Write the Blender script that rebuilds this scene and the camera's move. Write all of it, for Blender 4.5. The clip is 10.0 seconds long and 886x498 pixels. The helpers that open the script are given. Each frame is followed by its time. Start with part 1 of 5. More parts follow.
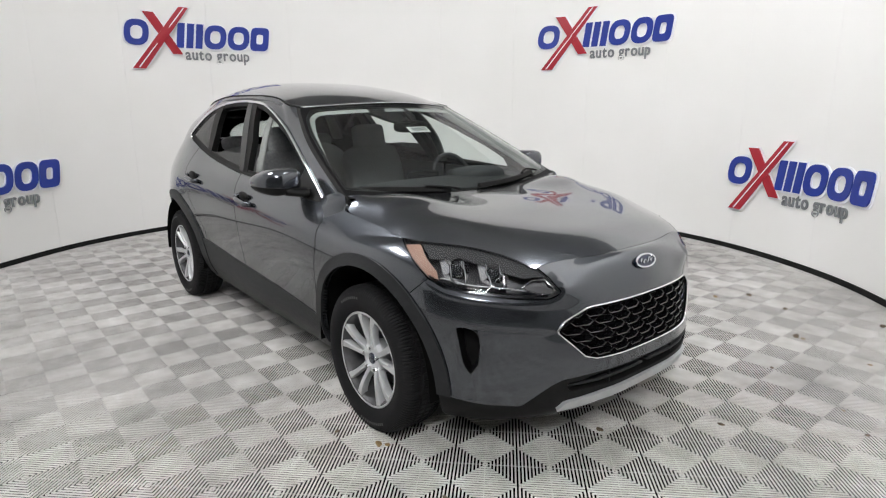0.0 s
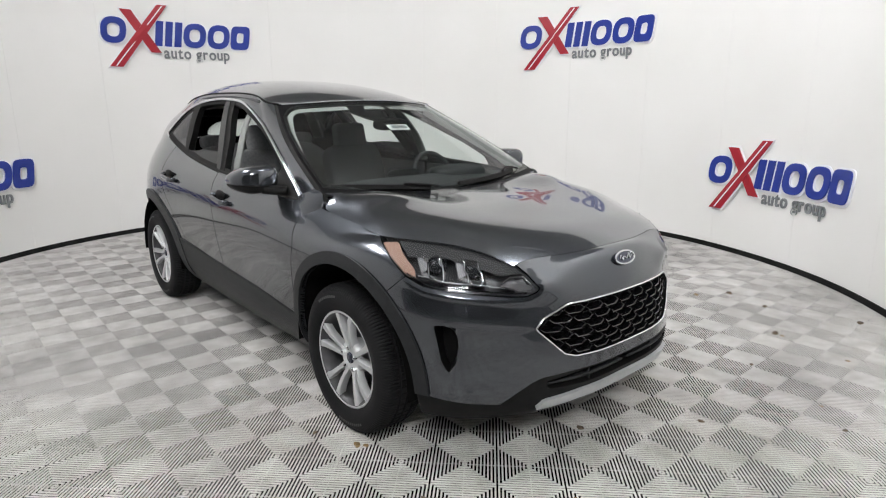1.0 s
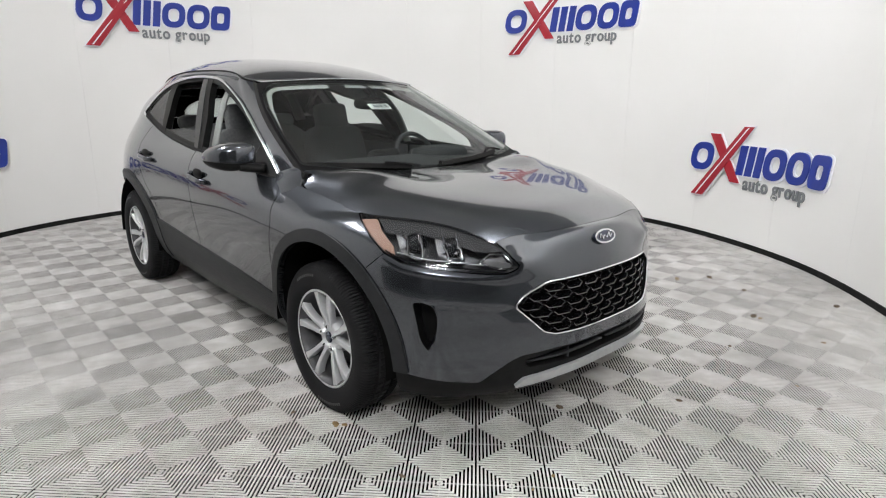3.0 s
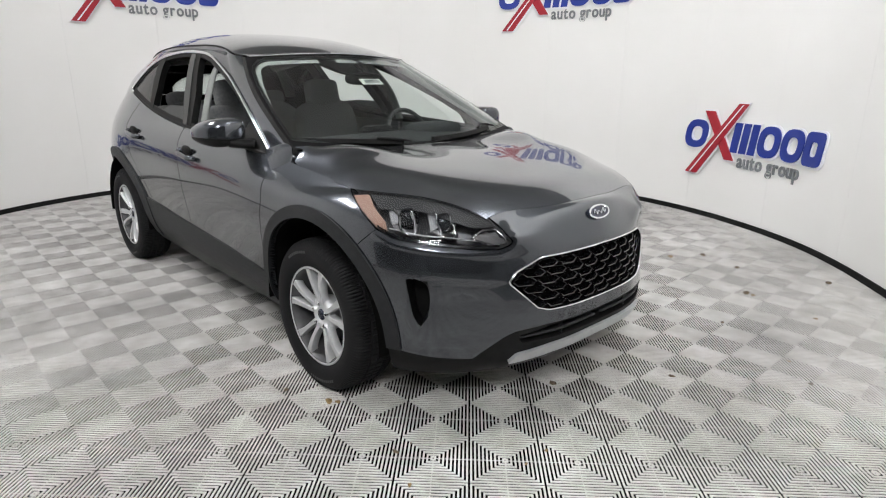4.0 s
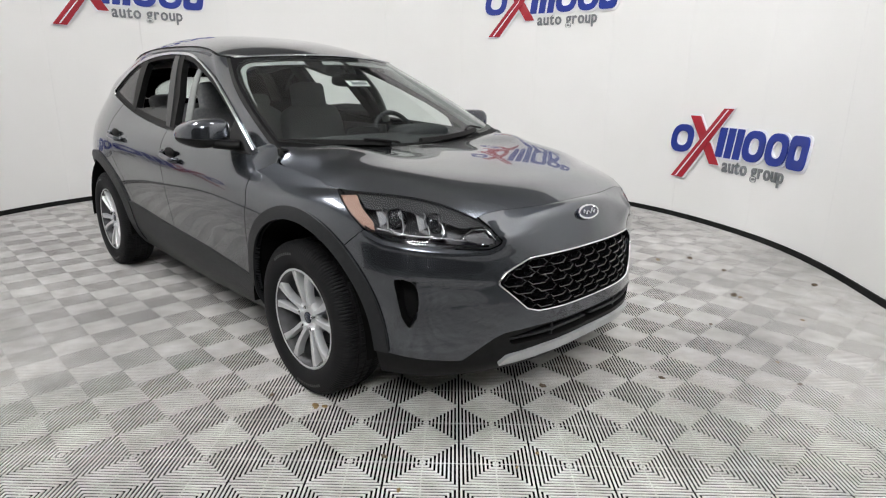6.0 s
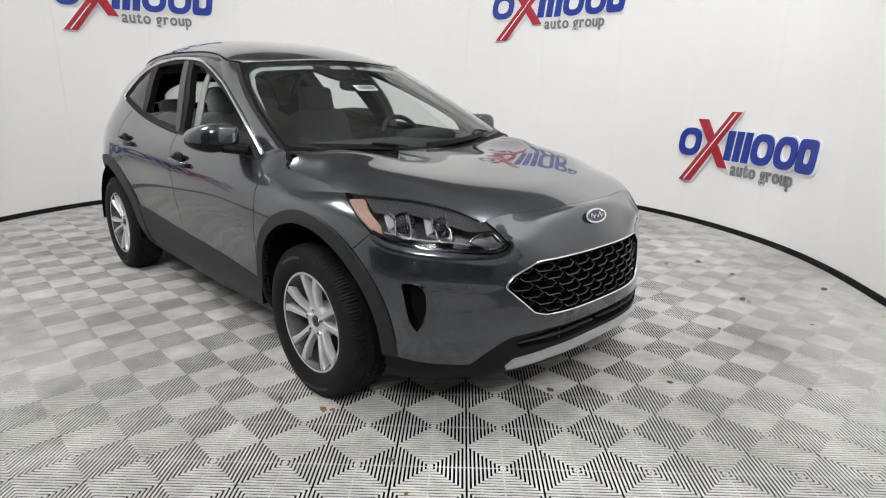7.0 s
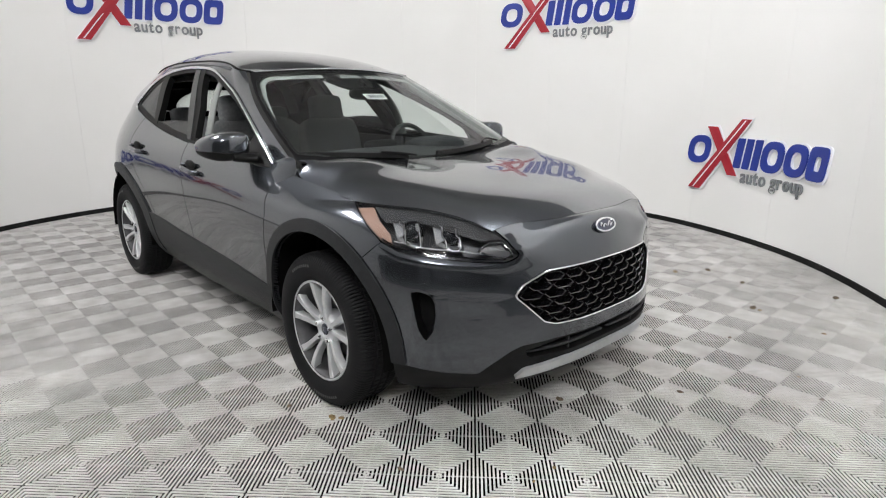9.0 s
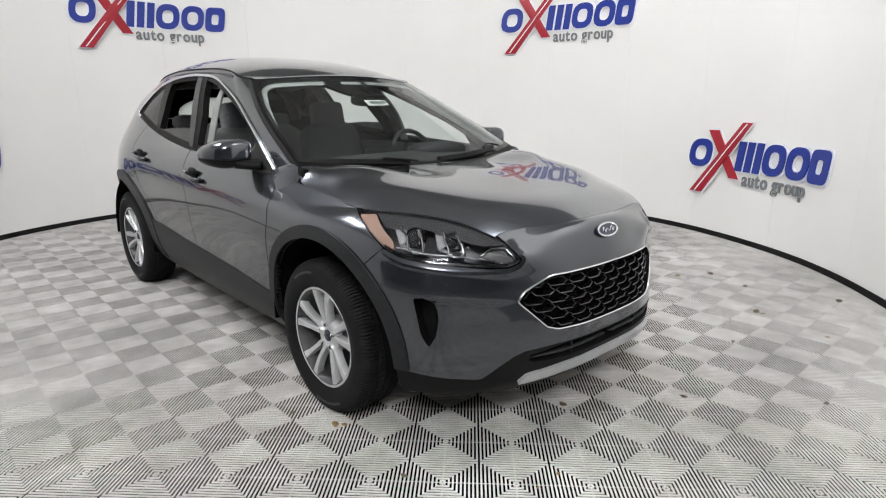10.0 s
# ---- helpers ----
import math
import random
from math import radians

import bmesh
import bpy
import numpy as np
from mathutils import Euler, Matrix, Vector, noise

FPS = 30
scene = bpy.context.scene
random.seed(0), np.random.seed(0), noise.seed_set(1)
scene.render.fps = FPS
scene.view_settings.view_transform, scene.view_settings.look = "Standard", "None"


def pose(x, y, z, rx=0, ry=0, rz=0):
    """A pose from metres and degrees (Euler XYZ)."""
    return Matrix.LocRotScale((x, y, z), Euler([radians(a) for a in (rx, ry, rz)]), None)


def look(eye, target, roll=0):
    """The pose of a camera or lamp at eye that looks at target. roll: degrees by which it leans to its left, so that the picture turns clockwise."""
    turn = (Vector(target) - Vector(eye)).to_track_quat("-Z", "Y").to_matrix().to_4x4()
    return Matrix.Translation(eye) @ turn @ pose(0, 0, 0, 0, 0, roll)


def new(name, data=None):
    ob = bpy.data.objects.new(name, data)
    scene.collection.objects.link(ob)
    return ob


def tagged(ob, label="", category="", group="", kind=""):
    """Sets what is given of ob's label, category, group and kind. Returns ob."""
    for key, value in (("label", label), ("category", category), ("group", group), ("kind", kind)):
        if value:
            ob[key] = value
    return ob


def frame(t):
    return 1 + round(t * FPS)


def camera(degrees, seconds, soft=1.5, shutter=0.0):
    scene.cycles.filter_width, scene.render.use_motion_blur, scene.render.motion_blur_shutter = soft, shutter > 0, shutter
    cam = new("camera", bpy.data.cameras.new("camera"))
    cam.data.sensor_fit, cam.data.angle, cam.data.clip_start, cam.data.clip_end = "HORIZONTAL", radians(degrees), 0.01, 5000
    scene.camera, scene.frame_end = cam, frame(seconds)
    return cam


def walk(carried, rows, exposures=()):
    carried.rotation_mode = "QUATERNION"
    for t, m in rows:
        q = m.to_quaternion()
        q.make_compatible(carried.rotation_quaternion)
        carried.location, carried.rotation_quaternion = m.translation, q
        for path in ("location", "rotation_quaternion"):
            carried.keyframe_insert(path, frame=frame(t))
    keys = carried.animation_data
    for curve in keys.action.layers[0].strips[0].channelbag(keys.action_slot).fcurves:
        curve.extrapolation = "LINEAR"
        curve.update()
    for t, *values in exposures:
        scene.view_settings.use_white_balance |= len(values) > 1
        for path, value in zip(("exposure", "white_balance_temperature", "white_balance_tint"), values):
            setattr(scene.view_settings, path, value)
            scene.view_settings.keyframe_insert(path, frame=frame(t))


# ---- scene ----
cam = camera(73.2, 10.0, soft=1.15)

PATH = [
    (0, (3.566, -2.245, 1.498), (2.065, -1.009, 1.03), -0.3),
    (0.5, (3.567, -2.232, 1.491), (2.081, -0.982, 1.011), 0.0),
    (1, (3.568, -2.205, 1.474), (2.097, -0.932, 1.011), -0.2),
    (1.5, (3.575, -2.196, 1.466), (2.114, -0.902, 1.027), -0.1),
    (2, (3.582, -2.183, 1.445), (2.13, -0.883, 0.995), -0.1),
    (2.5, (3.579, -2.183, 1.433), (2.134, -0.883, 0.962), 0.3),
    (4, (3.565, -2.165, 1.397), (2.16, -0.857, 0.837), 0.4),
    (4.5, (3.557, -2.16, 1.382), (2.163, -0.848, 0.806), 0.4),
    (5, (3.544, -2.158, 1.364), (2.165, -0.824, 0.798), 0.4),
    (5.5, (3.544, -2.153, 1.361), (2.17, -0.805, 0.817), 0.5),
    (7, (3.545, -2.159, 1.366), (2.147, -0.829, 0.841), 0.4),
    (7.5, (3.544, -2.157, 1.367), (2.142, -0.828, 0.849), 0.4),
    (8, (3.544, -2.16, 1.369), (2.139, -0.831, 0.858), 0.4),
    (8.5, (3.546, -2.158, 1.373), (2.134, -0.835, 0.867), 0.3),
    (9, (3.542, -2.165, 1.375), (2.122, -0.85, 0.871), 0.3),
    (9.5, (3.543, -2.164, 1.378), (2.117, -0.853, 0.879), 0.1),
    (10, (3.541, -2.166, 1.38), (2.114, -0.853, 0.891), -0.1),
]
walk(cam, [(t, look(e, g, r)) for t, e, g, r in PATH])

# ---- world and light ----
world = bpy.data.worlds.new("world")
scene.world = world
world.use_nodes = True
world.node_tree.nodes["Background"].inputs["Color"].default_value = (0.6, 0.62, 0.65, 1)
world.node_tree.nodes["Background"].inputs["Strength"].default_value = 0.05
scene.view_settings.exposure = 0.0

CEIL = 6.4


# ---- materials ----
def material(name, color, rough=0.5, metal=0.0, coat=0.0, coat_rough=0.03, emit=None, strength=0.0, alpha=1.0, trans=0.0, ior=1.45,
             spec=0.5):
    m = bpy.data.materials.new(name)
    m.use_nodes = True
    b = m.node_tree.nodes["Principled BSDF"]
    for key, value in (("Base Color", (*color, 1)), ("Roughness", rough), ("Metallic", metal), ("Coat Weight", coat),
                       ("Coat Roughness", coat_rough), ("Alpha", alpha), ("Transmission Weight", trans), ("IOR", ior),
                       ("Specular IOR Level", spec)):
        b.inputs[key].default_value = value
    if emit:
        b.inputs["Emission Color"].default_value = (*emit, 1)
        b.inputs["Emission Strength"].default_value = strength
    return m


def nodes_of(m):
    return m.node_tree.nodes, m.node_tree.links, m.node_tree.nodes["Principled BSDF"]


def mottle(m, low, high, scale, detail=4, space="Object", rough=None, bump=0.0, bump_scale=None, stretch=(1, 1, 1), second=None):
    """Colour that wanders between low and high, with roughness and fine relief to match."""
    n, l, b = nodes_of(m)
    tc = n.new("ShaderNodeTexCoord")
    mp = n.new("ShaderNodeMapping")
    mp.inputs["Scale"].default_value = stretch
    place = n.new("ShaderNodeNewGeometry").outputs["Position"] if space == "World" else tc.outputs[space]
    l.new(place, mp.inputs["Vector"])
    t = n.new("ShaderNodeTexNoise")
    t.inputs["Scale"].default_value, t.inputs["Detail"].default_value = scale, detail
    l.new(mp.outputs["Vector"], t.inputs["Vector"])
    ramp = n.new("ShaderNodeValToRGB")
    ramp.color_ramp.elements[0].position, ramp.color_ramp.elements[1].position = 0.3, 0.7
    ramp.color_ramp.elements[0].color, ramp.color_ramp.elements[1].color = (*low, 1), (*high, 1)
    l.new(t.outputs["Fac"], ramp.inputs["Fac"])
    out = ramp.outputs["Color"]
    if second:
        size, amount = second
        t2 = n.new("ShaderNodeTexNoise")
        t2.inputs["Scale"].default_value, t2.inputs["Detail"].default_value = size, 6
        l.new(mp.outputs["Vector"], t2.inputs["Vector"])
        mix = n.new("ShaderNodeMix")
        mix.data_type, mix.blend_type = "RGBA", "MULTIPLY"
        mr = n.new("ShaderNodeMapRange")
        mr.inputs["From Min"].default_value, mr.inputs["From Max"].default_value = 0.35, 0.65
        mr.inputs["To Min"].default_value, mr.inputs["To Max"].default_value = 1 - amount, 1.0
        l.new(t2.outputs["Fac"], mr.inputs["Value"])
        mix.inputs["Factor"].default_value = 1
        l.new(out, mix.inputs["A"])
        l.new(mr.outputs["Result"], mix.inputs["B"])
        out = mix.outputs["Result"]
    l.new(out, b.inputs["Base Color"])
    if rough:
        mr = n.new("ShaderNodeMapRange")
        mr.inputs["To Min"].default_value, mr.inputs["To Max"].default_value = rough
        l.new(t.outputs["Fac"], mr.inputs["Value"])
        l.new(mr.outputs["Result"], b.inputs["Roughness"])
    if bump:
        t3 = n.new("ShaderNodeTexNoise")
        t3.inputs["Scale"].default_value, t3.inputs["Detail"].default_value = bump_scale or scale * 8, 3
        l.new(mp.outputs["Vector"], t3.inputs["Vector"])
        bp = n.new("ShaderNodeBump")
        bp.inputs["Strength"].default_value, bp.inputs["Distance"].default_value = bump, 0.002
        l.new(t3.outputs["Fac"], bp.inputs["Height"])
        l.new(bp.outputs["Normal"], b.inputs["Normal"])
    return m


WALL = mottle(material("white_wall_paint", (0.8, 0.8, 0.79), 0.55), (0.82, 0.815, 0.8), (0.86, 0.855, 0.845), 0.9, 3, rough=(0.45, 0.6),
              bump=0.15, bump_scale=60)
RIB = mottle(material("grey_ribbed_plastic", (0.5, 0.49, 0.46), 0.5, spec=0.25), (0.56, 0.547, 0.523), (0.74, 0.73, 0.712), 9, 6, "World", rough=(0.6, 0.8),
             bump=0.25, bump_scale=220, second=(1.1, 0.3))
SLOT_SHADE = material("slot_shade_black", (0.004, 0.004, 0.004), 0.95, spec=0.05)
SKIRT = mottle(material("black_rubber_skirting", (0.012, 0.012, 0.012), 0.6, spec=0.15), (0.007, 0.007, 0.007), (0.018, 0.018, 0.018), 7)
HALL = mottle(material("dark_hall", (0.08, 0.08, 0.08), 0.8), (0.06, 0.06, 0.06), (0.1, 0.1, 0.098), 1.5, rough=(0.7, 0.9))
CEILING = mottle(material("grey_ceiling", (0.5, 0.5, 0.49), 0.8), (0.74, 0.745, 0.74), (0.8, 0.805, 0.8), 2)
PAINT = material("grey_metallic_paint", (0.08, 0.087, 0.1), 0.24, 0.92, 1.0, 0.025)
TRIM = mottle(material("grey_textured_plastic", (0.02, 0.021, 0.022), 0.45, spec=0.25), (0.015, 0.016, 0.017), (0.021, 0.022, 0.024), 30, rough=(0.38, 0.5),
              bump=0.2, bump_scale=900)
BLACK = mottle(material("black_plastic", (0.008, 0.008, 0.008), 0.5, spec=0.18), (0.006, 0.006, 0.006), (0.011, 0.011, 0.011), 25, rough=(0.4, 0.55))
GLOSSBLACK = material("gloss_black", (0.008, 0.008, 0.009), 0.08)
VOID = material("near_black_hollow", (0.004, 0.004, 0.004), 0.9, spec=0.05)
CHROME = material("chrome", (0.82, 0.83, 0.84), 0.09, 1.0)
SILVER = mottle(material("silver_paint", (0.58, 0.59, 0.6), 0.3, 0.65), (0.55, 0.56, 0.57), (0.62, 0.63, 0.64), 14, rough=(0.36, 0.46))
TYRE = mottle(material("tyre_rubber", (0.012, 0.012, 0.013), 0.6, spec=0.2), (0.006, 0.006, 0.0065), (0.012, 0.012, 0.013), 12, rough=(0.6, 0.8), bump=0.2,
              bump_scale=400)
BLUE = material("blue_acrylic", (0.01, 0.032, 0.27), 0.35)
RED = material("red_acrylic", (0.36, 0.01, 0.024), 0.35)
WHITE = material("white_acrylic", (0.85, 0.86, 0.9), 0.3)
GREYTEXT = material("grey_acrylic", (0.19, 0.2, 0.21), 0.35)


# ---- mesh helpers ----
def spline(params, values, at):
    """Natural cubic through values at params, along the first axis."""
    p, v, at = np.asarray(params, float), np.asarray(values, float), np.asarray(at, float)
    n = len(p)
    h = np.diff(p)
    shape = v.shape[1:]
    v = v.reshape(n, -1)
    a = np.zeros((n, n))
    r = np.zeros((n, v.shape[1]))
    a[0, 0] = a[-1, -1] = 1
    for i in range(1, n - 1):
        a[i, i - 1], a[i, i], a[i, i + 1] = h[i - 1], 2 * (h[i - 1] + h[i]), h[i]
        r[i] = 6 * ((v[i + 1] - v[i]) / h[i] - (v[i] - v[i - 1]) / h[i - 1])
    m = np.linalg.solve(a, r)
    k = np.clip(np.searchsorted(p, at, side="right") - 1, 0, n - 2)
    hk = h[k][:, None]
    lo, hi = (p[k + 1] - at)[:, None], (at - p[k])[:, None]
    out = (m[k] * lo ** 3 + m[k + 1] * hi ** 3) / (6 * hk) + (v[k] / hk - m[k] * hk / 6) * lo + (v[k + 1] / hk - m[k + 1] * hk / 6) * hi
    return out.reshape(len(at), *shape)


def chord(values):
    d = np.sqrt((np.diff(values, axis=0) ** 2).sum(-1))
    d = d.reshape(len(d), -1).mean(1)
    return np.concatenate([[0], np.cumsum(d)])


def curve_points(points, count, closed=False):
    p = np.asarray(points, float)
    if closed:
        p = np.concatenate([p[-3:], p, p[:4]])
    c = chord(p[:, None])
    if closed:
        return spline(c, p, np.linspace(c[3], c[-4], count, endpoint=False))
    return spline(c, p, np.linspace(0, c[-1], count))


def net_surface(net, nu, nv, mirror_start=False, mirror_end=False):
    """A smooth grid of nu x nv points through a control net; mirrored ends meet the car's middle plane squarely."""
    net = np.asarray(net, float)
    flip = np.array([1, -1, 1.0])
    full, first, last = net, 0, len(net) - 1
    if mirror_start:
        full = np.concatenate([full[2:0:-1] * flip, full])
        first, last = first + 2, last + 2
    if mirror_end:
        full = np.concatenate([full, net[-2:-4:-1] * flip])
    cu = chord(full)
    rows = spline(cu, full, np.linspace(cu[first], cu[last], nu))
    cv = chord(rows.transpose(1, 0, 2))
    return spline(cv, rows.transpose(1, 0, 2), np.linspace(0, cv[-1], nv)).transpose(1, 0, 2)


def grid_faces(g):
    nu, nv = g.shape[:2]
    i = np.arange(nu * nv).reshape(nu, nv)
    f = np.stack([i[:-1, :-1], i[1:, :-1], i[1:, 1:], i[:-1, 1:]], -1).reshape(-1, 4)
    return g.reshape(-1, 3).copy(), f.tolist()


def clip(shape, field):
    """The part of a mesh where field(points) is positive, cut sharply along its zero line."""
    v, faces = shape
    d = field(v)
    d = np.where(np.abs(d) < 2e-5, 2e-5, d)
    extra, cache, out = [], {}, []
    pos = d > 0
    for f in faces:
        inside = [pos[i] for i in f]
        if all(inside):
            out.append(f)
            continue
        if not any(inside):
            continue
        poly = []
        for k, a in enumerate(f):
            b = f[(k + 1) % len(f)]
            if pos[a]:
                poly.append(a)
            if pos[a] != pos[b]:
                key = (a, b) if a < b else (b, a)
                if key not in cache:
                    i, j = key
                    s = d[i] / (d[i] - d[j])
                    cache[key] = len(v) + len(extra)
                    extra.append(v[i] + s * (v[j] - v[i]))
                poly.append(cache[key])
        if len(poly) > 2:
            out.append(poly)
    allv = np.concatenate([v, np.array(extra).reshape(-1, 3)])
    used = sorted({i for f in out for i in f})
    index = {i: k for k, i in enumerate(used)}
    return allv[used], [[index[i] for i in f] for f in out]


def mirrored(shape):
    v, f = shape
    return v * np.array([1, -1, 1.0]), [list(reversed(q)) for q in f]


def joined(*shapes):
    vs, fs, n = [], [], 0
    for v, f in shapes:
        vs.append(np.asarray(v, float))
        fs += [[i + n for i in q] for q in f]
        n += len(v)
    return np.concatenate(vs), fs


def polygon_field(points):
    """Signed distance in 2D to a closed outline, positive inside."""
    p = np.asarray(points, float)
    q = np.roll(p, -1, axis=0)

    def field(xy):
        x = np.asarray(xy, float)[:, None, :]
        e = q - p
        t = np.clip(((x - p) * e).sum(-1) / np.maximum((e * e).sum(-1), 1e-12), 0, 1)
        dist = np.sqrt((((p + t[..., None] * e) - x) ** 2).sum(-1)).min(1)
        c = (p[:, 1] > x[..., 1]) != (q[:, 1] > x[..., 1])
        cross = p[:, 0] + (x[..., 1] - p[:, 1]) * (q[:, 0] - p[:, 0]) / np.where(q[:, 1] == p[:, 1], 1e-9, q[:, 1] - p[:, 1])
        inside = (c & (x[..., 0] < cross)).sum(1) % 2 == 1
        return np.where(inside, dist, -dist)
    return field


def link_mesh(name, v, f, mat, parent=None, label="", smooth=True, sharp=None):
    me = bpy.data.meshes.new(name)
    me.from_pydata([tuple(p) for p in np.asarray(v, float)], [], [list(q) for q in f])
    me.materials.append(mat)
    if smooth:
        me.shade_smooth()
    if sharp is not None:
        me.set_sharp_from_angle(angle=radians(sharp))
    ob = new(name, me)
    if parent:
        ob.parent = parent
    if label:
        tagged(ob, label)
    return ob


def normals_of(v, f):
    n = np.zeros_like(v)
    for q in f:
        a = np.zeros(3)
        p = v[q]
        for k in range(1, len(q) - 1):
            a += np.cross(p[k] - p[0], p[k + 1] - p[0])
        n[q] += a
    return n / np.maximum(np.linalg.norm(n, axis=1), 1e-12)[:, None]


def outward(shape, centre=(0, 0, 0.75)):
    v, f = shape
    n = normals_of(v, f)
    if (((v - np.array(centre)) * n).sum(1)).mean() < 0:
        f = [list(reversed(q)) for q in f]
        n = -n
    return v, f, n


def panel(name, shape, mat, parent, label="", depth=0.012, lift=0.0, centre=(0, 0, 0.75)):
    """A sheet with a folded-in edge, as pressed metal has."""
    v, f, n = outward(shape, centre)
    v = v + n * lift
    count = {}
    for q in f:
        for k, a in enumerate(q):
            e = (a, q[(k + 1) % len(q)])
            count[tuple(sorted(e))] = None if tuple(sorted(e)) in count else e
    rim = [e for e in count.values() if e]
    ids = sorted({i for e in rim for i in e})
    back = {i: len(v) + k for k, i in enumerate(ids)}
    nv = np.concatenate([v, v[ids] - n[ids] * depth]) if ids else v
    faces = list(f) + [[e[1], e[0], back[e[0]], back[e[1]]] for e in rim]
    ob = link_mesh(name, nv, faces, mat, parent, label)
    keys = {tuple(sorted(e)) for e in rim}
    me = ob.data
    flags = np.zeros(len(me.edges), bool)
    for k, e in enumerate(me.edges):
        flags[k] = tuple(sorted(e.vertices)) in keys
    me.edges.foreach_set("use_edge_sharp", flags)
    return ob


def bm_link(name, bm, mat, parent=None, label="", smooth=None):
    me = bpy.data.meshes.new(name)
    bm.to_mesh(me)
    bm.free()
    me.materials.append(mat)
    if smooth is not None:
        me.shade_smooth()
        me.set_sharp_from_angle(angle=radians(smooth))
    ob = new(name, me)
    if parent:
        ob.parent = parent
    if label:
        tagged(ob, label)
    return ob


def box(bm, size, m=Matrix.Identity(4), bevel=0.0, segments=2):
    made = bmesh.ops.create_cube(bm, size=1, matrix=Matrix.Diagonal((*size, 1)))
    vs = made["verts"]
    if bevel:
        es = list({e for v in vs for e in v.link_edges})
        r = bmesh.ops.bevel(bm, geom=es, offset=bevel, segments=segments, affect="EDGES", profile=0.5)
        vs = list({v for fc in r["faces"] for v in fc.verts} | {v for v in vs if v.is_valid})
    bmesh.ops.transform(bm, matrix=m, verts=vs)
    return vs


def sweep(path, section, closed=False, up=(0, 0, 1)):
    """A solid section drawn along a path; section: 2D outline (side, up)."""
    p = np.asarray(path, float)
    n = len(p)
    t = np.roll(p, -1, 0) - np.roll(p, 1, 0) if closed else np.gradient(p, axis=0)
    t /= np.linalg.norm(t, axis=1)[:, None]
    u = np.asarray(up, float)
    ups = np.broadcast_to(u, p.shape) if u.ndim == 1 else u
    s = np.cross(t, ups)
    s /= np.linalg.norm(s, axis=1)[:, None]
    w = np.cross(s, t)
    sec = np.asarray(section, float)
    k = len(sec)
    v = (p[:, None] + s[:, None] * sec[None, :, :1] + w[:, None] * sec[None, :, 1:]).reshape(-1, 3)
    f = []
    for i in range(n if closed else n - 1):
        j = (i + 1) % n
        for a in range(k):
            b = (a + 1) % k
            f.append([i * k + a, i * k + b, j * k + b, j * k + a])
    if not closed:
        f += [list(range(k))[::-1], [(n - 1) * k + a for a in range(k)]]
    return v, f


def round_section(rx, ry, n=10):
    a = np.linspace(0, 2 * np.pi, n, endpoint=False)
    return np.stack([rx * np.cos(a), ry * np.sin(a)], 1)


def lathe(profile, n=48, axis="y"):
    """Rings of (along, radius) round the y axis."""
    p = np.asarray(profile, float)
    a = np.linspace(0, 2 * np.pi, n, endpoint=False)
    v = np.stack([p[:, None, 1] * np.cos(a), np.broadcast_to(p[:, None, 0], (len(p), n)), p[:, None, 1] * np.sin(a)], -1).reshape(-1, 3)
    f = []
    for i in range(len(p) - 1):
        for k in range(n):
            j = (k + 1) % n
            f.append([i * n + k, i * n + j, (i + 1) * n + j, (i + 1) * n + k])
    return v, f


def thing(name, label, category, at=(0, 0, 0), group="", kind=""):
    ob = new(name)
    ob.location = at
    return tagged(ob, label, category, group, kind)


# ---- the booth ----
WALL_LINE = [(-3.4, -2.0), (-3.79, -1.5), (-4.1, -0.9), (-4.28, -0.23), (-4.3, 0.6), (-4.05, 1.6), (-3.5, 2.6), (-2.6, 3.5), (-1.4, 4.08),
             (-0.5, 4.23), (0.4, 4.16), (1.4, 3.79), (2.03, 3.39), (2.57, 2.86), (2.87, 2.49), (3.45, 1.75), (4.2, 0.6), (4.9, -0.8), (5.2, -2.4),
             (4.6, -3.9), (3.2, -4.6), (1.4, -4.75), (-0.4, -4.4), (-2.0, -3.6)]
RING = curve_points([(*p, 0) for p in WALL_LINE], 420, closed=True)[:, :2]
ring_step = np.linalg.norm(np.roll(RING, -1, 0) - RING, axis=1)
RING_S = np.concatenate([[0], np.cumsum(ring_step)])


def on_wall(s, z=0.0, off=0.0):
    """The place on the wall's inner face s metres along it, off metres out from it."""
    s = s % RING_S[-1]
    k = min(int(np.searchsorted(RING_S, s, side="right") - 1), len(RING) - 1)
    a, b = RING[k], RING[(k + 1) % len(RING)]
    p = a + (b - a) * (s - RING_S[k]) / ring_step[k]
    prev, nxt = RING[k - 1], RING[(k + 2) % len(RING)]
    t0, t1 = b - prev, nxt - a
    t = t0 / np.linalg.norm(t0) * (1 - (s - RING_S[k]) / ring_step[k]) + t1 / np.linalg.norm(t1) * (s - RING_S[k]) / ring_step[k]
    t = t / np.linalg.norm(t)
    n = np.array([t[1], -t[0]])
    q = p + n * off
    return Vector((q[0], q[1], z)), Vector((t[0], t[1], 0)), Vector((n[0], n[1], 0))


def along_wall(x, y):
    return float(RING_S[int(np.argmin(((RING - np.array([x, y])) ** 2).sum(1)))])


def wall_strip(s0, s1, z0, z1, front, back, steps):
    v, f = [], []
    for i in range(steps + 1):
        s = s0 + (s1 - s0) * i / steps
        for off, z in ((front, z0), (front, z1), (back, z1), (back, z0)):
            v.append(on_wall(s, z, off)[0])
    for i in range(steps):
        for a in range(4):
            b = (a + 1) % 4
            f.append([4 * i + a, 4 * i + b, 4 * i + 4 + b, 4 * i + 4 + a])
    f += [[3, 2, 1, 0], [4 * steps + a for a in range(4)]]
    return np.array(v), f


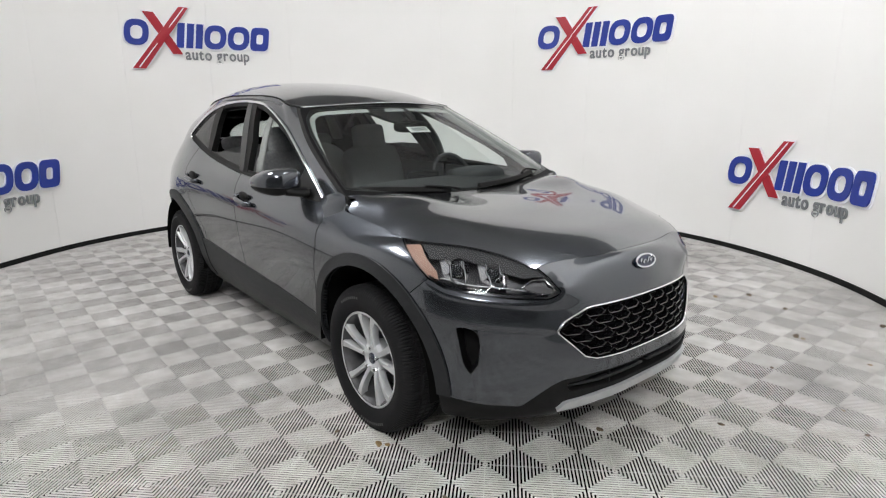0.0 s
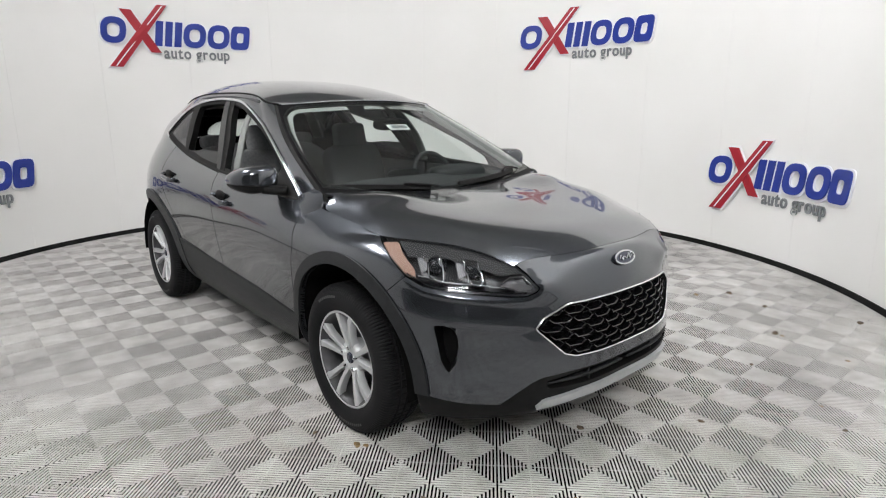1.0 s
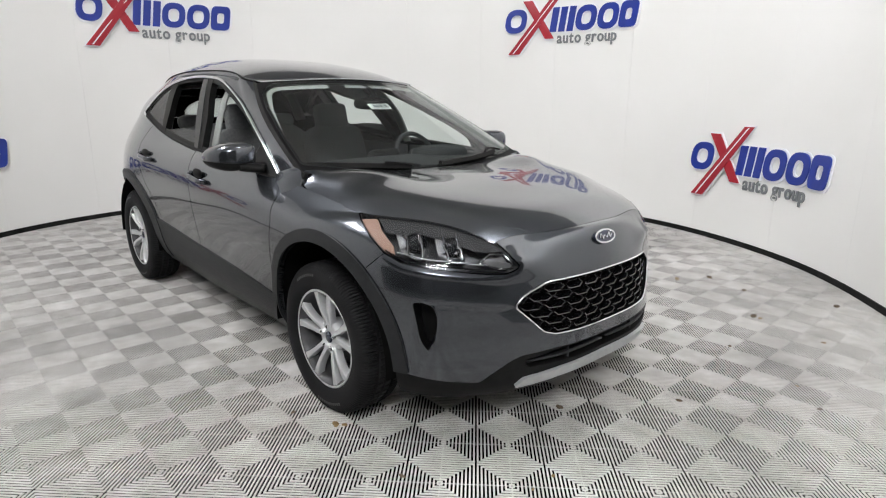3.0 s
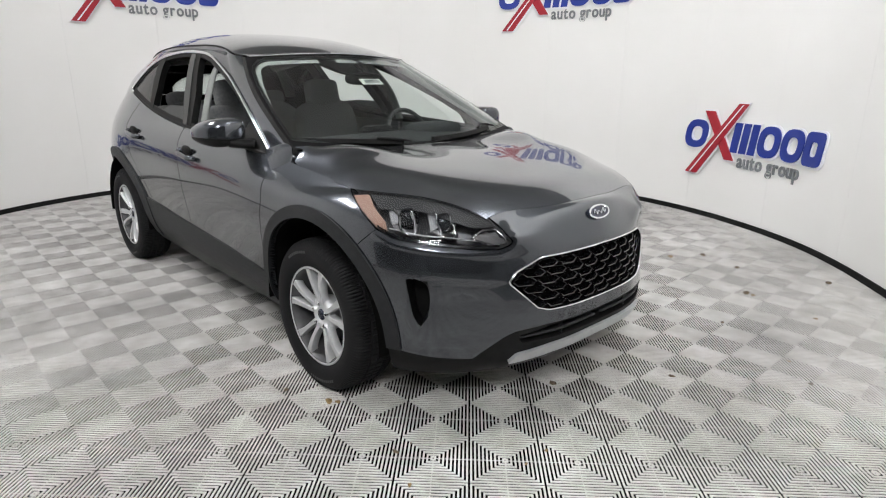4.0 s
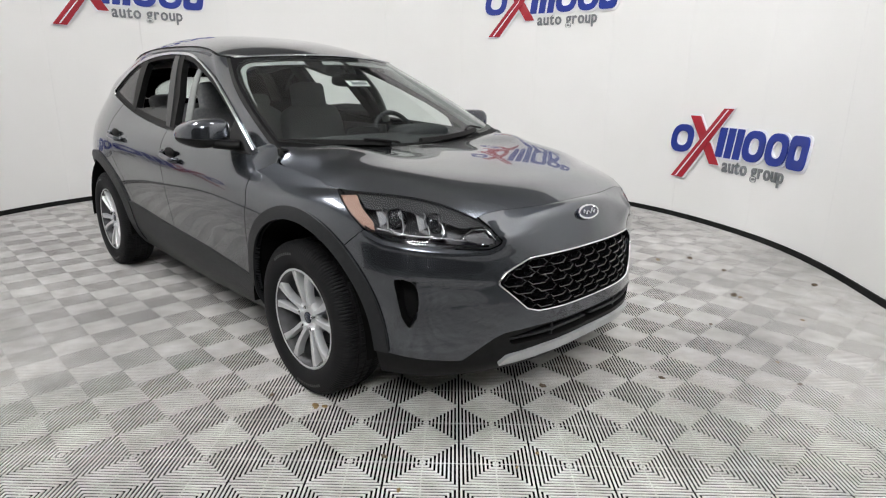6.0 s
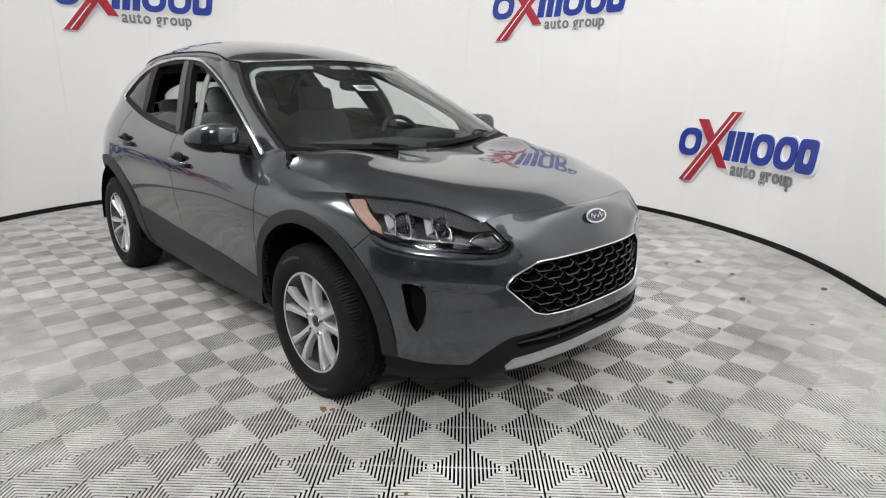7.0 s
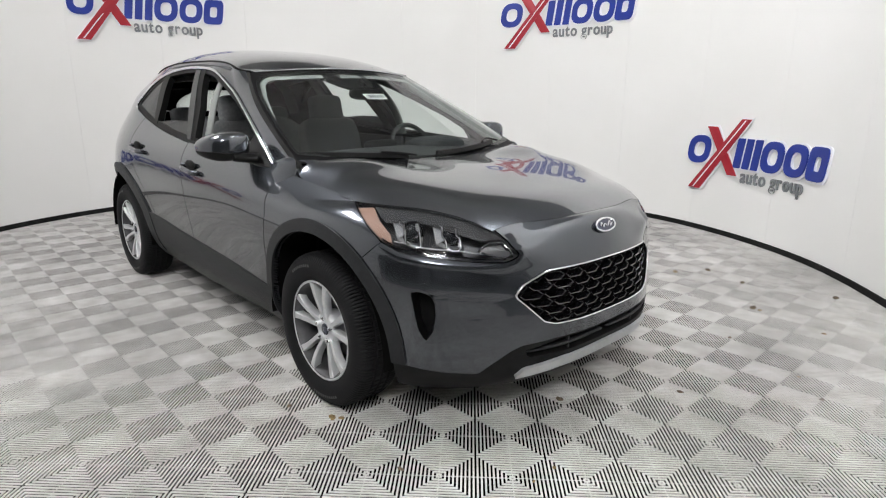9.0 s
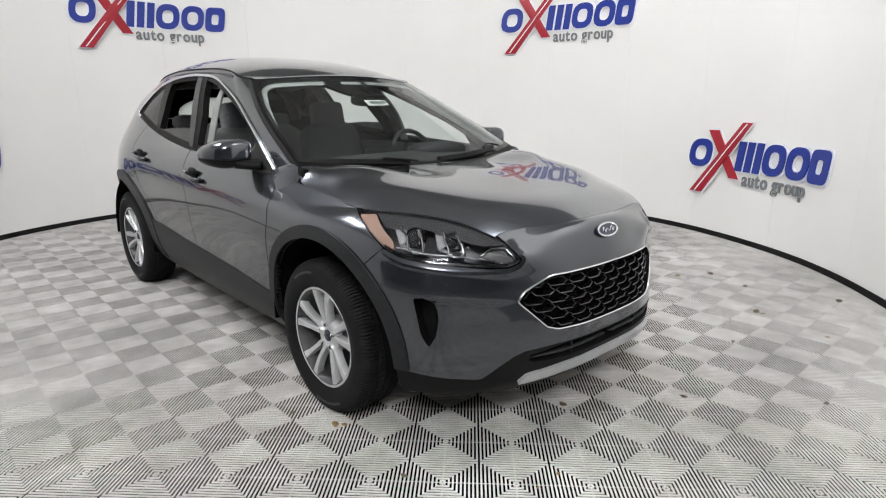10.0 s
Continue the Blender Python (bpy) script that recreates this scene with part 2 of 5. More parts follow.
# the booth stands open behind the camera, towards a dark hall
OPEN_FROM, OPEN_TO = along_wall(4.7, -0.3), along_wall(1.0, -4.74)
booth_wall = thing("wall_booth", "curved white painted wall wrapping the photo booth", "wall", kind="structure")
SPAN = RING_S[-1] - (OPEN_TO - OPEN_FROM)
PANELS, WALL_TOP = 21, 4.2
for i in range(PANELS):
    a, b = OPEN_TO + SPAN * i / PANELS, OPEN_TO + SPAN * (i + 1) / PANELS
    v, f = wall_strip(a + 0.0008, b - 0.0008, 0.0, WALL_TOP, 0.0, -0.06, 14)
    link_mesh("wall_panel", v, f, WALL, booth_wall, smooth=True, sharp=40)
v, f = wall_strip(OPEN_TO, OPEN_TO + SPAN, 0, WALL_TOP, -0.065, -0.1, 200)
link_mesh("wall_backing", v, f, WALL, booth_wall)
v, f = wall_strip(OPEN_TO, OPEN_TO + SPAN, 0.0, 0.05, 0.012, 0.001, 420)
tagged(link_mesh("baseboard", v, f, SKIRT, sharp=40), "black rubber skirting along the foot of the wall", "skirting", kind="structure")

HALL_X, HALL_Y = (-8.0, 9.5), (-9.5, 8.0)
hx, hy = (HALL_X[0] + HALL_X[1]) / 2, (HALL_Y[0] + HALL_Y[1]) / 2
wx, wy = HALL_X[1] - HALL_X[0], HALL_Y[1] - HALL_Y[0]
for name, size, at in (("wall_north", (wx, 0.2, CEIL), (hx, HALL_Y[1] + 0.1, CEIL / 2)), ("wall_south", (wx, 0.2, CEIL), (hx, HALL_Y[0] - 0.1, CEIL / 2)),
                       ("wall_east", (0.2, wy, CEIL), (HALL_X[1] + 0.1, hy, CEIL / 2)), ("wall_west", (0.2, wy, CEIL), (HALL_X[0] - 0.1, hy, CEIL / 2))):
    bm = bmesh.new()
    box(bm, size, Matrix.Translation(at))
    tagged(bm_link(name, bm, HALL), "plain dark wall of the hall round the booth", "wall", kind="structure")
bm = bmesh.new()
box(bm, (wx, wy, 0.1), Matrix.Translation((hx, hy, CEIL + 0.05)))
tagged(bm_link("ceiling", bm, CEILING), "plain grey ceiling high over the booth", "ceiling", kind="structure")
bm = bmesh.new()
box(bm, (wx, wy, 0.1), Matrix.Translation((hx, hy, -0.066)))
tagged(bm_link("ground", bm, HALL), "dark concrete floor of the hall under the tiles", "ground", kind="structure")

LAMP_GLOW = material("lamp_diffuser", (0.9, 0.9, 0.9), 0.4, emit=(0.99, 0.985, 0.985), strength=38.0)
LAMP_FRAME = material("white_lamp_frame", (0.7, 0.7, 0.7), 0.4)


def fill_lamp(x, y, z, w=1.3, d=0.6, face=None):
    """A flat unseen lamp, added to brighten the booth, on two rods from the ceiling; face: the place that it is turned
    to, or straight down.
    """
    lamp = thing("fill_lamp", "unseen flat white hanging lamp, added to brighten the booth", "ceiling light", (x, y, z), "lamps over the booth")
    turn = math.atan2(face[1] - y, face[0] - x) if face else 0.0
    tip = math.atan2(math.hypot(face[0] - x, face[1] - y), z - face[2]) if face else 0.0
    m = Euler((0, 0, turn)).to_matrix().to_4x4() @ Euler((0, -tip, 0)).to_matrix().to_4x4()
    bm = bmesh.new()
    for sx, sy, cx, cy in ((d, 0.03, 0, w / 2 + 0.015), (d, 0.03, 0, -w / 2 - 0.015), (0.03, w + 0.06, d / 2 + 0.015, 0), (0.03, w + 0.06, -d / 2 - 0.015, 0)):
        box(bm, (sx, sy, 0.05), m @ Matrix.Translation((cx, cy, 0.0)))
    box(bm, (d, w, 0.01), m @ Matrix.Translation((0, 0, 0.022)))
    bm_link("frame", bm, LAMP_FRAME, lamp)
    bm = bmesh.new()
    box(bm, (d, w, 0.012), m @ Matrix.Translation((0, 0, -0.005)))
    bm_link("diffuser", bm, LAMP_GLOW, lamp)
    for k in (-w / 2 + 0.1, w / 2 - 0.1):
        q = m @ Vector((0, k, 0.0))
        bm = bmesh.new()
        bmesh.ops.create_cone(bm, cap_ends=True, segments=8, radius1=0.008, radius2=0.008, depth=CEIL - z - q.z, matrix=Matrix.Translation((q.x, q.y, q.z + (CEIL - z - q.z) / 2)))
        bm_link("hanger", bm, LAMP_FRAME, lamp)
    return lamp


# unseen lamps added to brighten: two turned to the walls, two over the floor
fill_lamp(1.3, 2.4, 4.6, 0.9, 0.45, (-0.6, 4.4, 2.8))
fill_lamp(2.4, 0.8, 4.6, 1.2, 0.7, (4.2, 0.8, 1.5))
fill_lamp(-1.0, -2.5, 4.7, 1.9, 0.72, (0.6, -0.5, 0.5))
fill_lamp(6.7, -5.3, 5.8, 2.7, 1.5, (0.9, 0.6, 0.4))
LED_GLOW = material("led_glow", (0.9, 0.9, 0.9), 0.4, emit=(1.0, 1.0, 1.0), strength=70.0)


def light_bar(x, y):
    """An upright bar with a row of small lamps, beside the booth's open side."""
    stand = thing("light_stand", "dark upright light bar with a row of small lamps", "light stand", (x, y, 0), "light bars at the open side")
    way = math.atan2(-0.5 - y, 2.0 - x)
    bm = bmesh.new()
    box(bm, (0.05, 0.08, 1.9), Matrix.Rotation(way, 4, "Z") @ Matrix.Translation((0, 0, 0.96)), 0.006)
    bm_link("post", bm, SKIRT, stand)
    bm = bmesh.new()
    box(bm, (0.4, 0.4, 0.02), Matrix.Rotation(way, 4, "Z") @ Matrix.Translation((0, 0, 0.004)), 0.004)
    bm_link("base_plate", bm, SKIRT, stand)
    for k in range(7):
        bm = bmesh.new()
        bmesh.ops.create_cone(bm, cap_ends=True, segments=12, radius1=0.009, radius2=0.007, depth=0.012,
                              matrix=Matrix.Rotation(way, 4, "Z") @ Matrix.Translation((0.031, 0, 0.5 + 0.2 * k)) @ Matrix.Rotation(math.pi / 2, 4, "Y"))
        bm_link("small_lamp", bm, LED_GLOW, stand)


light_bar(5.1, -3.1)
light_bar(4.0, -4.0)


# ---- the car: surfaces of one half (y > 0), the other half is its mirror ----
# columns run from the middle of the nose round the side to the middle of the tail, rows from the sill up to hood edge and belt line
BODY = [
    [(2.15, 0, 0.22), (2.235, 0, 0.31), (2.25, 0, 0.43), (2.255, 0, 0.6), (2.24, 0, 0.73), (2.236, 0, 0.758), (2.2, 0, 0.845), (2.135, 0, 0.895)],
    [(2.13, 0.28, 0.22), (2.22, 0.28, 0.308), (2.235, 0.28, 0.43), (2.232, 0.28, 0.6), (2.21, 0.28, 0.725), (2.2, 0.28, 0.757), (2.165, 0.28, 0.83), (2.095, 0.28, 0.888)],
    [(2.06, 0.5, 0.22), (2.15, 0.49, 0.305), (2.162, 0.49, 0.44), (2.145, 0.49, 0.62), (2.14, 0.475, 0.735), (2.138, 0.478, 0.785), (2.115, 0.495, 0.815), (2.052, 0.532, 0.872)],
    [(1.98, 0.66, 0.23), (2.07, 0.635, 0.31), (2.085, 0.63, 0.45), (2.078, 0.63, 0.62), (2.062, 0.625, 0.735), (2.048, 0.62, 0.785), (2.02, 0.612, 0.845), (1.975, 0.572, 0.904)],
    [(1.86, 0.8, 0.25), (1.945, 0.79, 0.33), (1.965, 0.785, 0.45), (1.955, 0.785, 0.62), (1.935, 0.78, 0.75), (1.918, 0.77, 0.8), (1.87, 0.735, 0.87), (1.8, 0.665, 0.938)],
    [(1.72, 0.86, 0.27), (1.77, 0.875, 0.36), (1.78, 0.878, 0.48), (1.765, 0.882, 0.64), (1.735, 0.878, 0.77), (1.71, 0.873, 0.815), (1.66, 0.85, 0.885), (1.54, 0.798, 0.95)],
    [(1.4, 0.87, 0.27), (1.4, 0.9, 0.37), (1.4, 0.915, 0.48), (1.4, 0.925, 0.64), (1.4, 0.925, 0.78), (1.39, 0.92, 0.83), (1.36, 0.895, 0.895), (1.3, 0.785, 0.968)],
    [(1.08, 0.82, 0.245), (1.08, 0.872, 0.36), (1.08, 0.89, 0.47), (1.08, 0.91, 0.62), (1.08, 0.925, 0.78), (1.08, 0.922, 0.84), (1.08, 0.9, 0.905), (1.1, 0.79, 0.995)],
    [(0.85, 0.795, 0.238), (0.85, 0.862, 0.355), (0.85, 0.882, 0.465), (0.85, 0.902, 0.61), (0.85, 0.925, 0.78), (0.85, 0.925, 0.84), (0.85, 0.91, 0.915), (0.87, 0.822, 1.03)],
    [(0.55, 0.79, 0.235), (0.55, 0.86, 0.35), (0.55, 0.88, 0.46), (0.55, 0.895, 0.6), (0.55, 0.922, 0.78), (0.55, 0.925, 0.84), (0.55, 0.915, 0.92), (0.6, 0.835, 1.04)],
    [(-0.1, 0.79, 0.235), (-0.1, 0.86, 0.35), (-0.1, 0.88, 0.46), (-0.1, 0.895, 0.6), (-0.1, 0.922, 0.79), (-0.1, 0.925, 0.85), (-0.1, 0.915, 0.95), (-0.1, 0.815, 1.075)],
    [(-0.8, 0.79, 0.25), (-0.8, 0.86, 0.37), (-0.8, 0.885, 0.48), (-0.8, 0.9, 0.62), (-0.8, 0.925, 0.81), (-0.8, 0.928, 0.875), (-0.8, 0.917, 0.99), (-0.85, 0.775, 1.152)],
    [(-1.4, 0.8, 0.3), (-1.4, 0.84, 0.4), (-1.4, 0.865, 0.5), (-1.4, 0.89, 0.65), (-1.4, 0.917, 0.83), (-1.4, 0.912, 0.9), (-1.39, 0.885, 1.03), (-1.4, 0.733, 1.245)],
    [(-1.85, 0.7, 0.33), (-1.85, 0.73, 0.42), (-1.85, 0.745, 0.52), (-1.85, 0.77, 0.67), (-1.85, 0.807, 0.83), (-1.85, 0.8, 0.9), (-1.82, 0.772, 1.03), (-1.72, 0.69, 1.232)],
    [(-2.1, 0.64, 0.36), (-2.15, 0.66, 0.44), (-2.17, 0.67, 0.55), (-2.17, 0.67, 0.68), (-2.14, 0.68, 0.83), (-2.12, 0.67, 0.9), (-2.06, 0.64, 1.03), (-1.95, 0.58, 1.2)],
    [(-2.28, 0.35, 0.38), (-2.33, 0.35, 0.46), (-2.34, 0.35, 0.56), (-2.33, 0.35, 0.7), (-2.26, 0.35, 0.86), (-2.235, 0.35, 0.93), (-2.18, 0.35, 1.03), (-2.1, 0.3, 1.17)],
    [(-2.29, 0, 0.38), (-2.34, 0, 0.46), (-2.35, 0, 0.56), (-2.34, 0, 0.7), (-2.27, 0, 0.86), (-2.245, 0, 0.93), (-2.19, 0, 1.03), (-2.12, 0, 1.16)],
]
# windscreen middle, A-pillar, side windows, tail; rows from the belt line to the roof's edge
CABIN = [
    [(1.2, 0, 1.012), (0.905, 0, 1.19), (0.62, 0, 1.36), (0.34, 0, 1.514)],
    [(1.17, 0.355, 1.025), (0.875, 0.345, 1.192), (0.585, 0.325, 1.355), (0.3, 0.3, 1.506)],
    [(1.06, 0.773, 1.062), (0.755, 0.733, 1.208), (0.46, 0.668, 1.353), (0.2, 0.574, 1.488)],
    [(1.06, 0.808, 0.985), (0.71, 0.762, 1.165), (0.4, 0.696, 1.318), (0.11, 0.59, 1.498)],
    [(0.88, 0.852, 0.985), (0.48, 0.752, 1.2), (0.18, 0.662, 1.38), (-0.05, 0.572, 1.532)],
    [(0.35, 0.855, 1.01), (0.12, 0.752, 1.23), (-0.08, 0.665, 1.41), (-0.25, 0.562, 1.556)],
    [(-0.2, 0.812, 1.082), (-0.28, 0.742, 1.245), (-0.37, 0.655, 1.42), (-0.45, 0.56, 1.566)],
    [(-0.8, 0.778, 1.147), (-0.8, 0.725, 1.28), (-0.8, 0.65, 1.43), (-0.8, 0.558, 1.568)],
    [(-1.3, 0.738, 1.228), (-1.27, 0.69, 1.335), (-1.23, 0.63, 1.445), (-1.2, 0.552, 1.548)],
    [(-1.65, 0.7, 1.24), (-1.62, 0.66, 1.325), (-1.59, 0.6, 1.41), (-1.55, 0.505, 1.497)],
    [(-1.95, 0.58, 1.198), (-1.92, 0.56, 1.275), (-1.88, 0.52, 1.355), (-1.83, 0.43, 1.43)],
    [(-2.1, 0.3, 1.17), (-2.05, 0.3, 1.26), (-1.99, 0.3, 1.36), (-1.92, 0.28, 1.455)],
    [(-2.12, 0, 1.16), (-2.07, 0, 1.26), (-2.01, 0, 1.37), (-1.94, 0, 1.475)],
]
# stations of hood and roof: the middle line and the edge
HOOD_MID = [(1.175, 0, 1.043), (1.23, 0, 1.041), (1.31, 0, 1.036), (1.47, 0, 1.024), (1.64, 0, 1.005), (1.85, 0, 0.972), (2.02, 0, 0.937), (2.135, 0, 0.896)]
HOOD_HALFWAY = [(1.14, 0.37, 1.05), (1.2, 0.37, 1.048), (1.28, 0.37, 1.043), (1.44, 0.375, 1.03), (1.62, 0.38, 1.008), (1.85, 0.335, 0.972), (2.005, 0.295, 0.932), (2.105, 0.27, 0.889)]
HOOD_SHOULDER = [(1.06, 0.69, 1.071), (1.105, 0.7, 1.064), (1.175, 0.715, 1.05), (1.32, 0.73, 1.019), (1.54, 0.737, 0.988), (1.79, 0.615, 0.956), (1.965, 0.53, 0.918), (2.055, 0.49, 0.881)]
HOOD_EDGE = [(1.04, 0.762, 1.074), (1.047, 0.777, 1.035), (1.09, 0.787, 1.0), (1.3, 0.787, 0.972), (1.54, 0.798, 0.951), (1.8, 0.665, 0.938), (1.975, 0.572, 0.904), (2.052, 0.532, 0.872)]
ROOF_MID = [(0.34, 0, 1.517), (0.2, 0, 1.561), (-0.05, 0, 1.613), (-0.42, 0, 1.656), (-0.8, 0, 1.672), (-1.2, 0, 1.66), (-1.55, 0, 1.614), (-1.93, 0, 1.505)]
ROOF_EDGE = [(0.2, 0.568, 1.492), (0.11, 0.584, 1.502), (-0.05, 0.57, 1.535), (-0.45, 0.558, 1.568), (-0.8, 0.556, 1.571), (-1.2, 0.55, 1.55), (-1.55, 0.503, 1.5), (-1.83, 0.43, 1.436)]


def crown(mid, edge_line, nu, nv, power=2.2, crease=None):
    """A sheet between a middle line and an edge line, arched across."""
    m = curve_points(mid, nu)
    e = curve_points(edge_line, nu)
    w = np.linspace(0, 1, nv)[None, :, None]
    g = m[:, None] * (1 - w) + e[:, None] * w
    g[..., 2] = m[:, None, 2] + (e[:, None, 2] - m[:, None, 2]) * w[..., 0] ** power
    g[..., 0] = m[:, None, 0] + (e[:, None, 0] - m[:, None, 0]) * w[..., 0] ** 2
    if crease is not None:
        g[..., 2] += crease(g)
    return g


def welded(shape):
    v, f = shape
    seen, index = {}, []
    keep = []
    for p in v:
        key = (round(p[0], 4), round(p[1], 4), round(p[2], 4))
        if key not in seen:
            seen[key] = len(keep)
            keep.append(p)
        index.append(seen[key])
    faces = []
    for q in f:
        r = []
        for i in q:
            j = index[i]
            if j not in r:
                r.append(j)
        if len(r) > 2:
            faces.append(r)
    return np.array(keep), faces


def both(half):
    return welded(joined(mirrored(half), half))


def dome(g):
    """The hood's raised middle, bounded by two soft creases that run towards the nose."""
    x, y = g[..., 0], np.abs(g[..., 1])
    line = 0.5 - 0.2 * (x - 1.1)
    return 0.005 / (1 + np.exp((y - line) / 0.04)) * np.clip((2.12 - x) / 0.3, 0, 1) ** 0.5


body_grid = net_surface(BODY, 400, 92, True, True)
cabin_grid = net_surface(CABIN, 320, 60, True, True)
def other(line):
    return [(x, -y, z) for x, y, z in line]


hood_grid = net_surface([list(q) for q in zip(other(HOOD_EDGE), other(HOOD_SHOULDER), other(HOOD_HALFWAY), HOOD_MID, HOOD_HALFWAY, HOOD_SHOULDER, HOOD_EDGE)], 90, 121)
hood_grid[..., 2] += dome(hood_grid)


def meet_hood(g):
    """Draws the top of fender and nose up to the hood's edge, a joint's width off it."""
    g = g.copy()
    e = np.concatenate([hood_grid[-1, 14:], hood_grid[-2:44:-1, -1]])
    t = np.gradient(e, axis=0)
    t /= np.linalg.norm(t[:, :2], axis=1)[:, None]
    away = np.stack([t[:, 1], -t[:, 0], np.zeros(len(e))], 1)
    away *= np.where((away * (e - np.array([1.4, 0, 1.0]))).sum(1) < 0, -1, 1)[:, None]
    grip = np.linspace(0, 1, g.shape[1])[:, None] ** 9
    for i in range(len(g)):
        p = g[i, -1]
        if p[0] < 1.02:
            break
        k = int(np.argmin(((e - p) ** 2).sum(1)))
        d = (e[k] + 0.0035 * away[k] - p) * min(1, (p[0] - 1.02) / 0.07)
        g[i] += grip * d
    return g


body_grid = meet_hood(body_grid)
roof_grid = crown(ROOF_MID, ROOF_EDGE, 80, 36, 2.9)
BODY_HALF, HOOD_ALL, ROOF_HALF = (grid_faces(g) for g in (body_grid, hood_grid, roof_grid))
full = np.concatenate([np.asarray(CABIN, float)[2:0:-1] * np.array([1, -1, 1.0]), np.asarray(CABIN, float), np.asarray(CABIN, float)[-2:-4:-1]])
cu = chord(full)


def cabin_column(k):
    return int(round((cu[k + 2] - cu[2]) / (cu[len(CABIN) + 1] - cu[2]) * (len(cabin_grid) - 1)))


SCREEN_HALF = grid_faces(net_surface(CABIN[:3], 70, 60, True))
SEAL_HALF = grid_faces(cabin_grid[cabin_column(2):cabin_column(2) + 3])
SIDE_HALF = grid_faces(cabin_grid[cabin_column(2) + 2:cabin_column(10) + 1])
TAIL_HALF = grid_faces(cabin_grid[cabin_column(10):])

# outlines: the corner's unrolled plane (x - y, z), the front (y, z) and the side (x, z)
LAMP = [(0.737, 0.952), (0.774, 0.926), (0.836, 0.881), (0.918, 0.832), (1.025, 0.802), (1.176, 0.787), (1.324, 0.775), (1.481, 0.763), (1.594, 0.759),
        (1.655, 0.774), (1.668, 0.79), (1.601, 0.837), (1.515, 0.885), (1.5, 1.1), (0.7, 1.1)]
VENT = [(1.09, 0.656), (1.141, 0.66), (1.201, 0.645), (1.222, 0.612), (1.226, 0.572), (1.216, 0.509), (1.173, 0.463), (1.131, 0.514)]
GRILLE = [(-0.49, 0.632), (-0.462, 0.664), (-0.372, 0.709), (-0.345, 0.715), (-0.2, 0.719), (0, 0.722), (0.2, 0.719), (0.345, 0.715), (0.372, 0.709), (0.462, 0.664), (0.49, 0.632),
          (0.488, 0.618), (0.385, 0.513), (0.335, 0.497), (0.2, 0.494), (0, 0.492), (-0.2, 0.494), (-0.335, 0.497), (-0.385, 0.513), (-0.488, 0.618)]
INTAKE = [(-0.45, 0.37), (-0.455, 0.402), (-0.3, 0.428), (0, 0.424), (0.3, 0.428), (0.455, 0.402), (0.45, 0.37), (0.3, 0.368), (0, 0.366), (-0.3, 0.368)]
SKID = [(-0.49, 0.284), (-0.462, 0.326), (-0.3, 0.345), (0, 0.347), (0.3, 0.345), (0.462, 0.326), (0.49, 0.284), (0.3, 0.307), (0, 0.31), (-0.3, 0.307)]
LOW_W, LOW_Z = [0.9, 0.953, 1.081, 1.267, 1.458, 1.545, 1.638, 1.7, 1.9, 2.26], [0.385, 0.374, 0.357, 0.336, 0.322, 0.366, 0.407, 0.424, 0.434, 0.429]
WINDOWS = [(0.905, 1.018), (0.6, 1.052), (0.06, 1.08), (-0.2, 1.092), (-0.6, 1.125), (-0.973, 1.175), (-1.38, 1.258), (-1.455, 1.284), (-1.4, 1.335), (-1.276, 1.415),
           (-1.16, 1.466), (-1.059, 1.493), (-0.93, 1.515), (-0.809, 1.526), (-0.6, 1.532), (-0.443, 1.527), (-0.3, 1.517), (-0.166, 1.493), (0.032, 1.432), (0.24, 1.355),
           (0.438, 1.27), (0.6, 1.192), (0.711, 1.13), (0.84, 1.055)]
ARCHES = ((1.385, 0.355, 0.456, 1.388, 0.357, 0.508), (-1.345, 0.35, 0.458, -1.3, 0.345, 0.532))

lamp_field, vent_field, grille_field = polygon_field(LAMP), polygon_field(VENT), polygon_field(GRILLE)
intake_field, skid_field, window_field = polygon_field(INTAKE), polygon_field(SKID), polygon_field(WINDOWS)


def corner(p):
    return np.stack([p[:, 0] - np.abs(p[:, 1]), p[:, 2]], 1)


def f_lamp(p):
    return np.where(p[:, 0] > 1.3, lamp_field(corner(p)), -1)


def f_vent(p):
    return np.where(p[:, 0] > 1.3, vent_field(corner(p)), -1)


def f_grille(p):
    return np.where(p[:, 0] > 1.9, grille_field(p[:, 1:]), -1)


def f_intake(p):
    return np.where(p[:, 0] > 1.9, intake_field(p[:, 1:]), -1)


def f_skid(p):
    return np.where(p[:, 0] > 1.9, skid_field(p[:, 1:]), -1)


def f_low(p):
    return p[:, 2] - np.interp(p[:, 0] - np.abs(p[:, 1]), LOW_W, LOW_Z)


def f_seam(p):
    return p[:, 0] - (1.674 + (p[:, 2] - 0.732) * 1.011)


def f_lead(p):
    return p[:, 0] - np.interp(p[:, 2], [0.3, 0.516, 0.66, 0.836, 0.946, 1.021, 1.1], [0.87, 0.895, 0.93, 0.978, 0.967, 0.91, 0.85])


def f_mid(p):
    return p[:, 0] - np.interp(p[:, 2], [0.3, 0.542, 0.647, 0.82, 0.94, 1.004, 1.085, 1.2], [-0.06, -0.058, -0.06, -0.05, -0.072, -0.119, -0.2, -0.24])


def f_trail(p):
    return p[:, 0] - np.interp(p[:, 2], [0.3, 0.5, 0.62, 0.74, 0.86, 0.96, 1.067, 1.2, 1.3], [-0.7, -0.71, -0.74, -0.82, -0.93, -1.0, -1.062, -1.13, -1.16])


def f_clad(p):
    return p[:, 2] - np.interp(p[:, 0], [-0.8, -0.632, -0.272, 0.446, 0.809, 1.0], [0.57, 0.56, 0.53, 0.486, 0.452, 0.43])


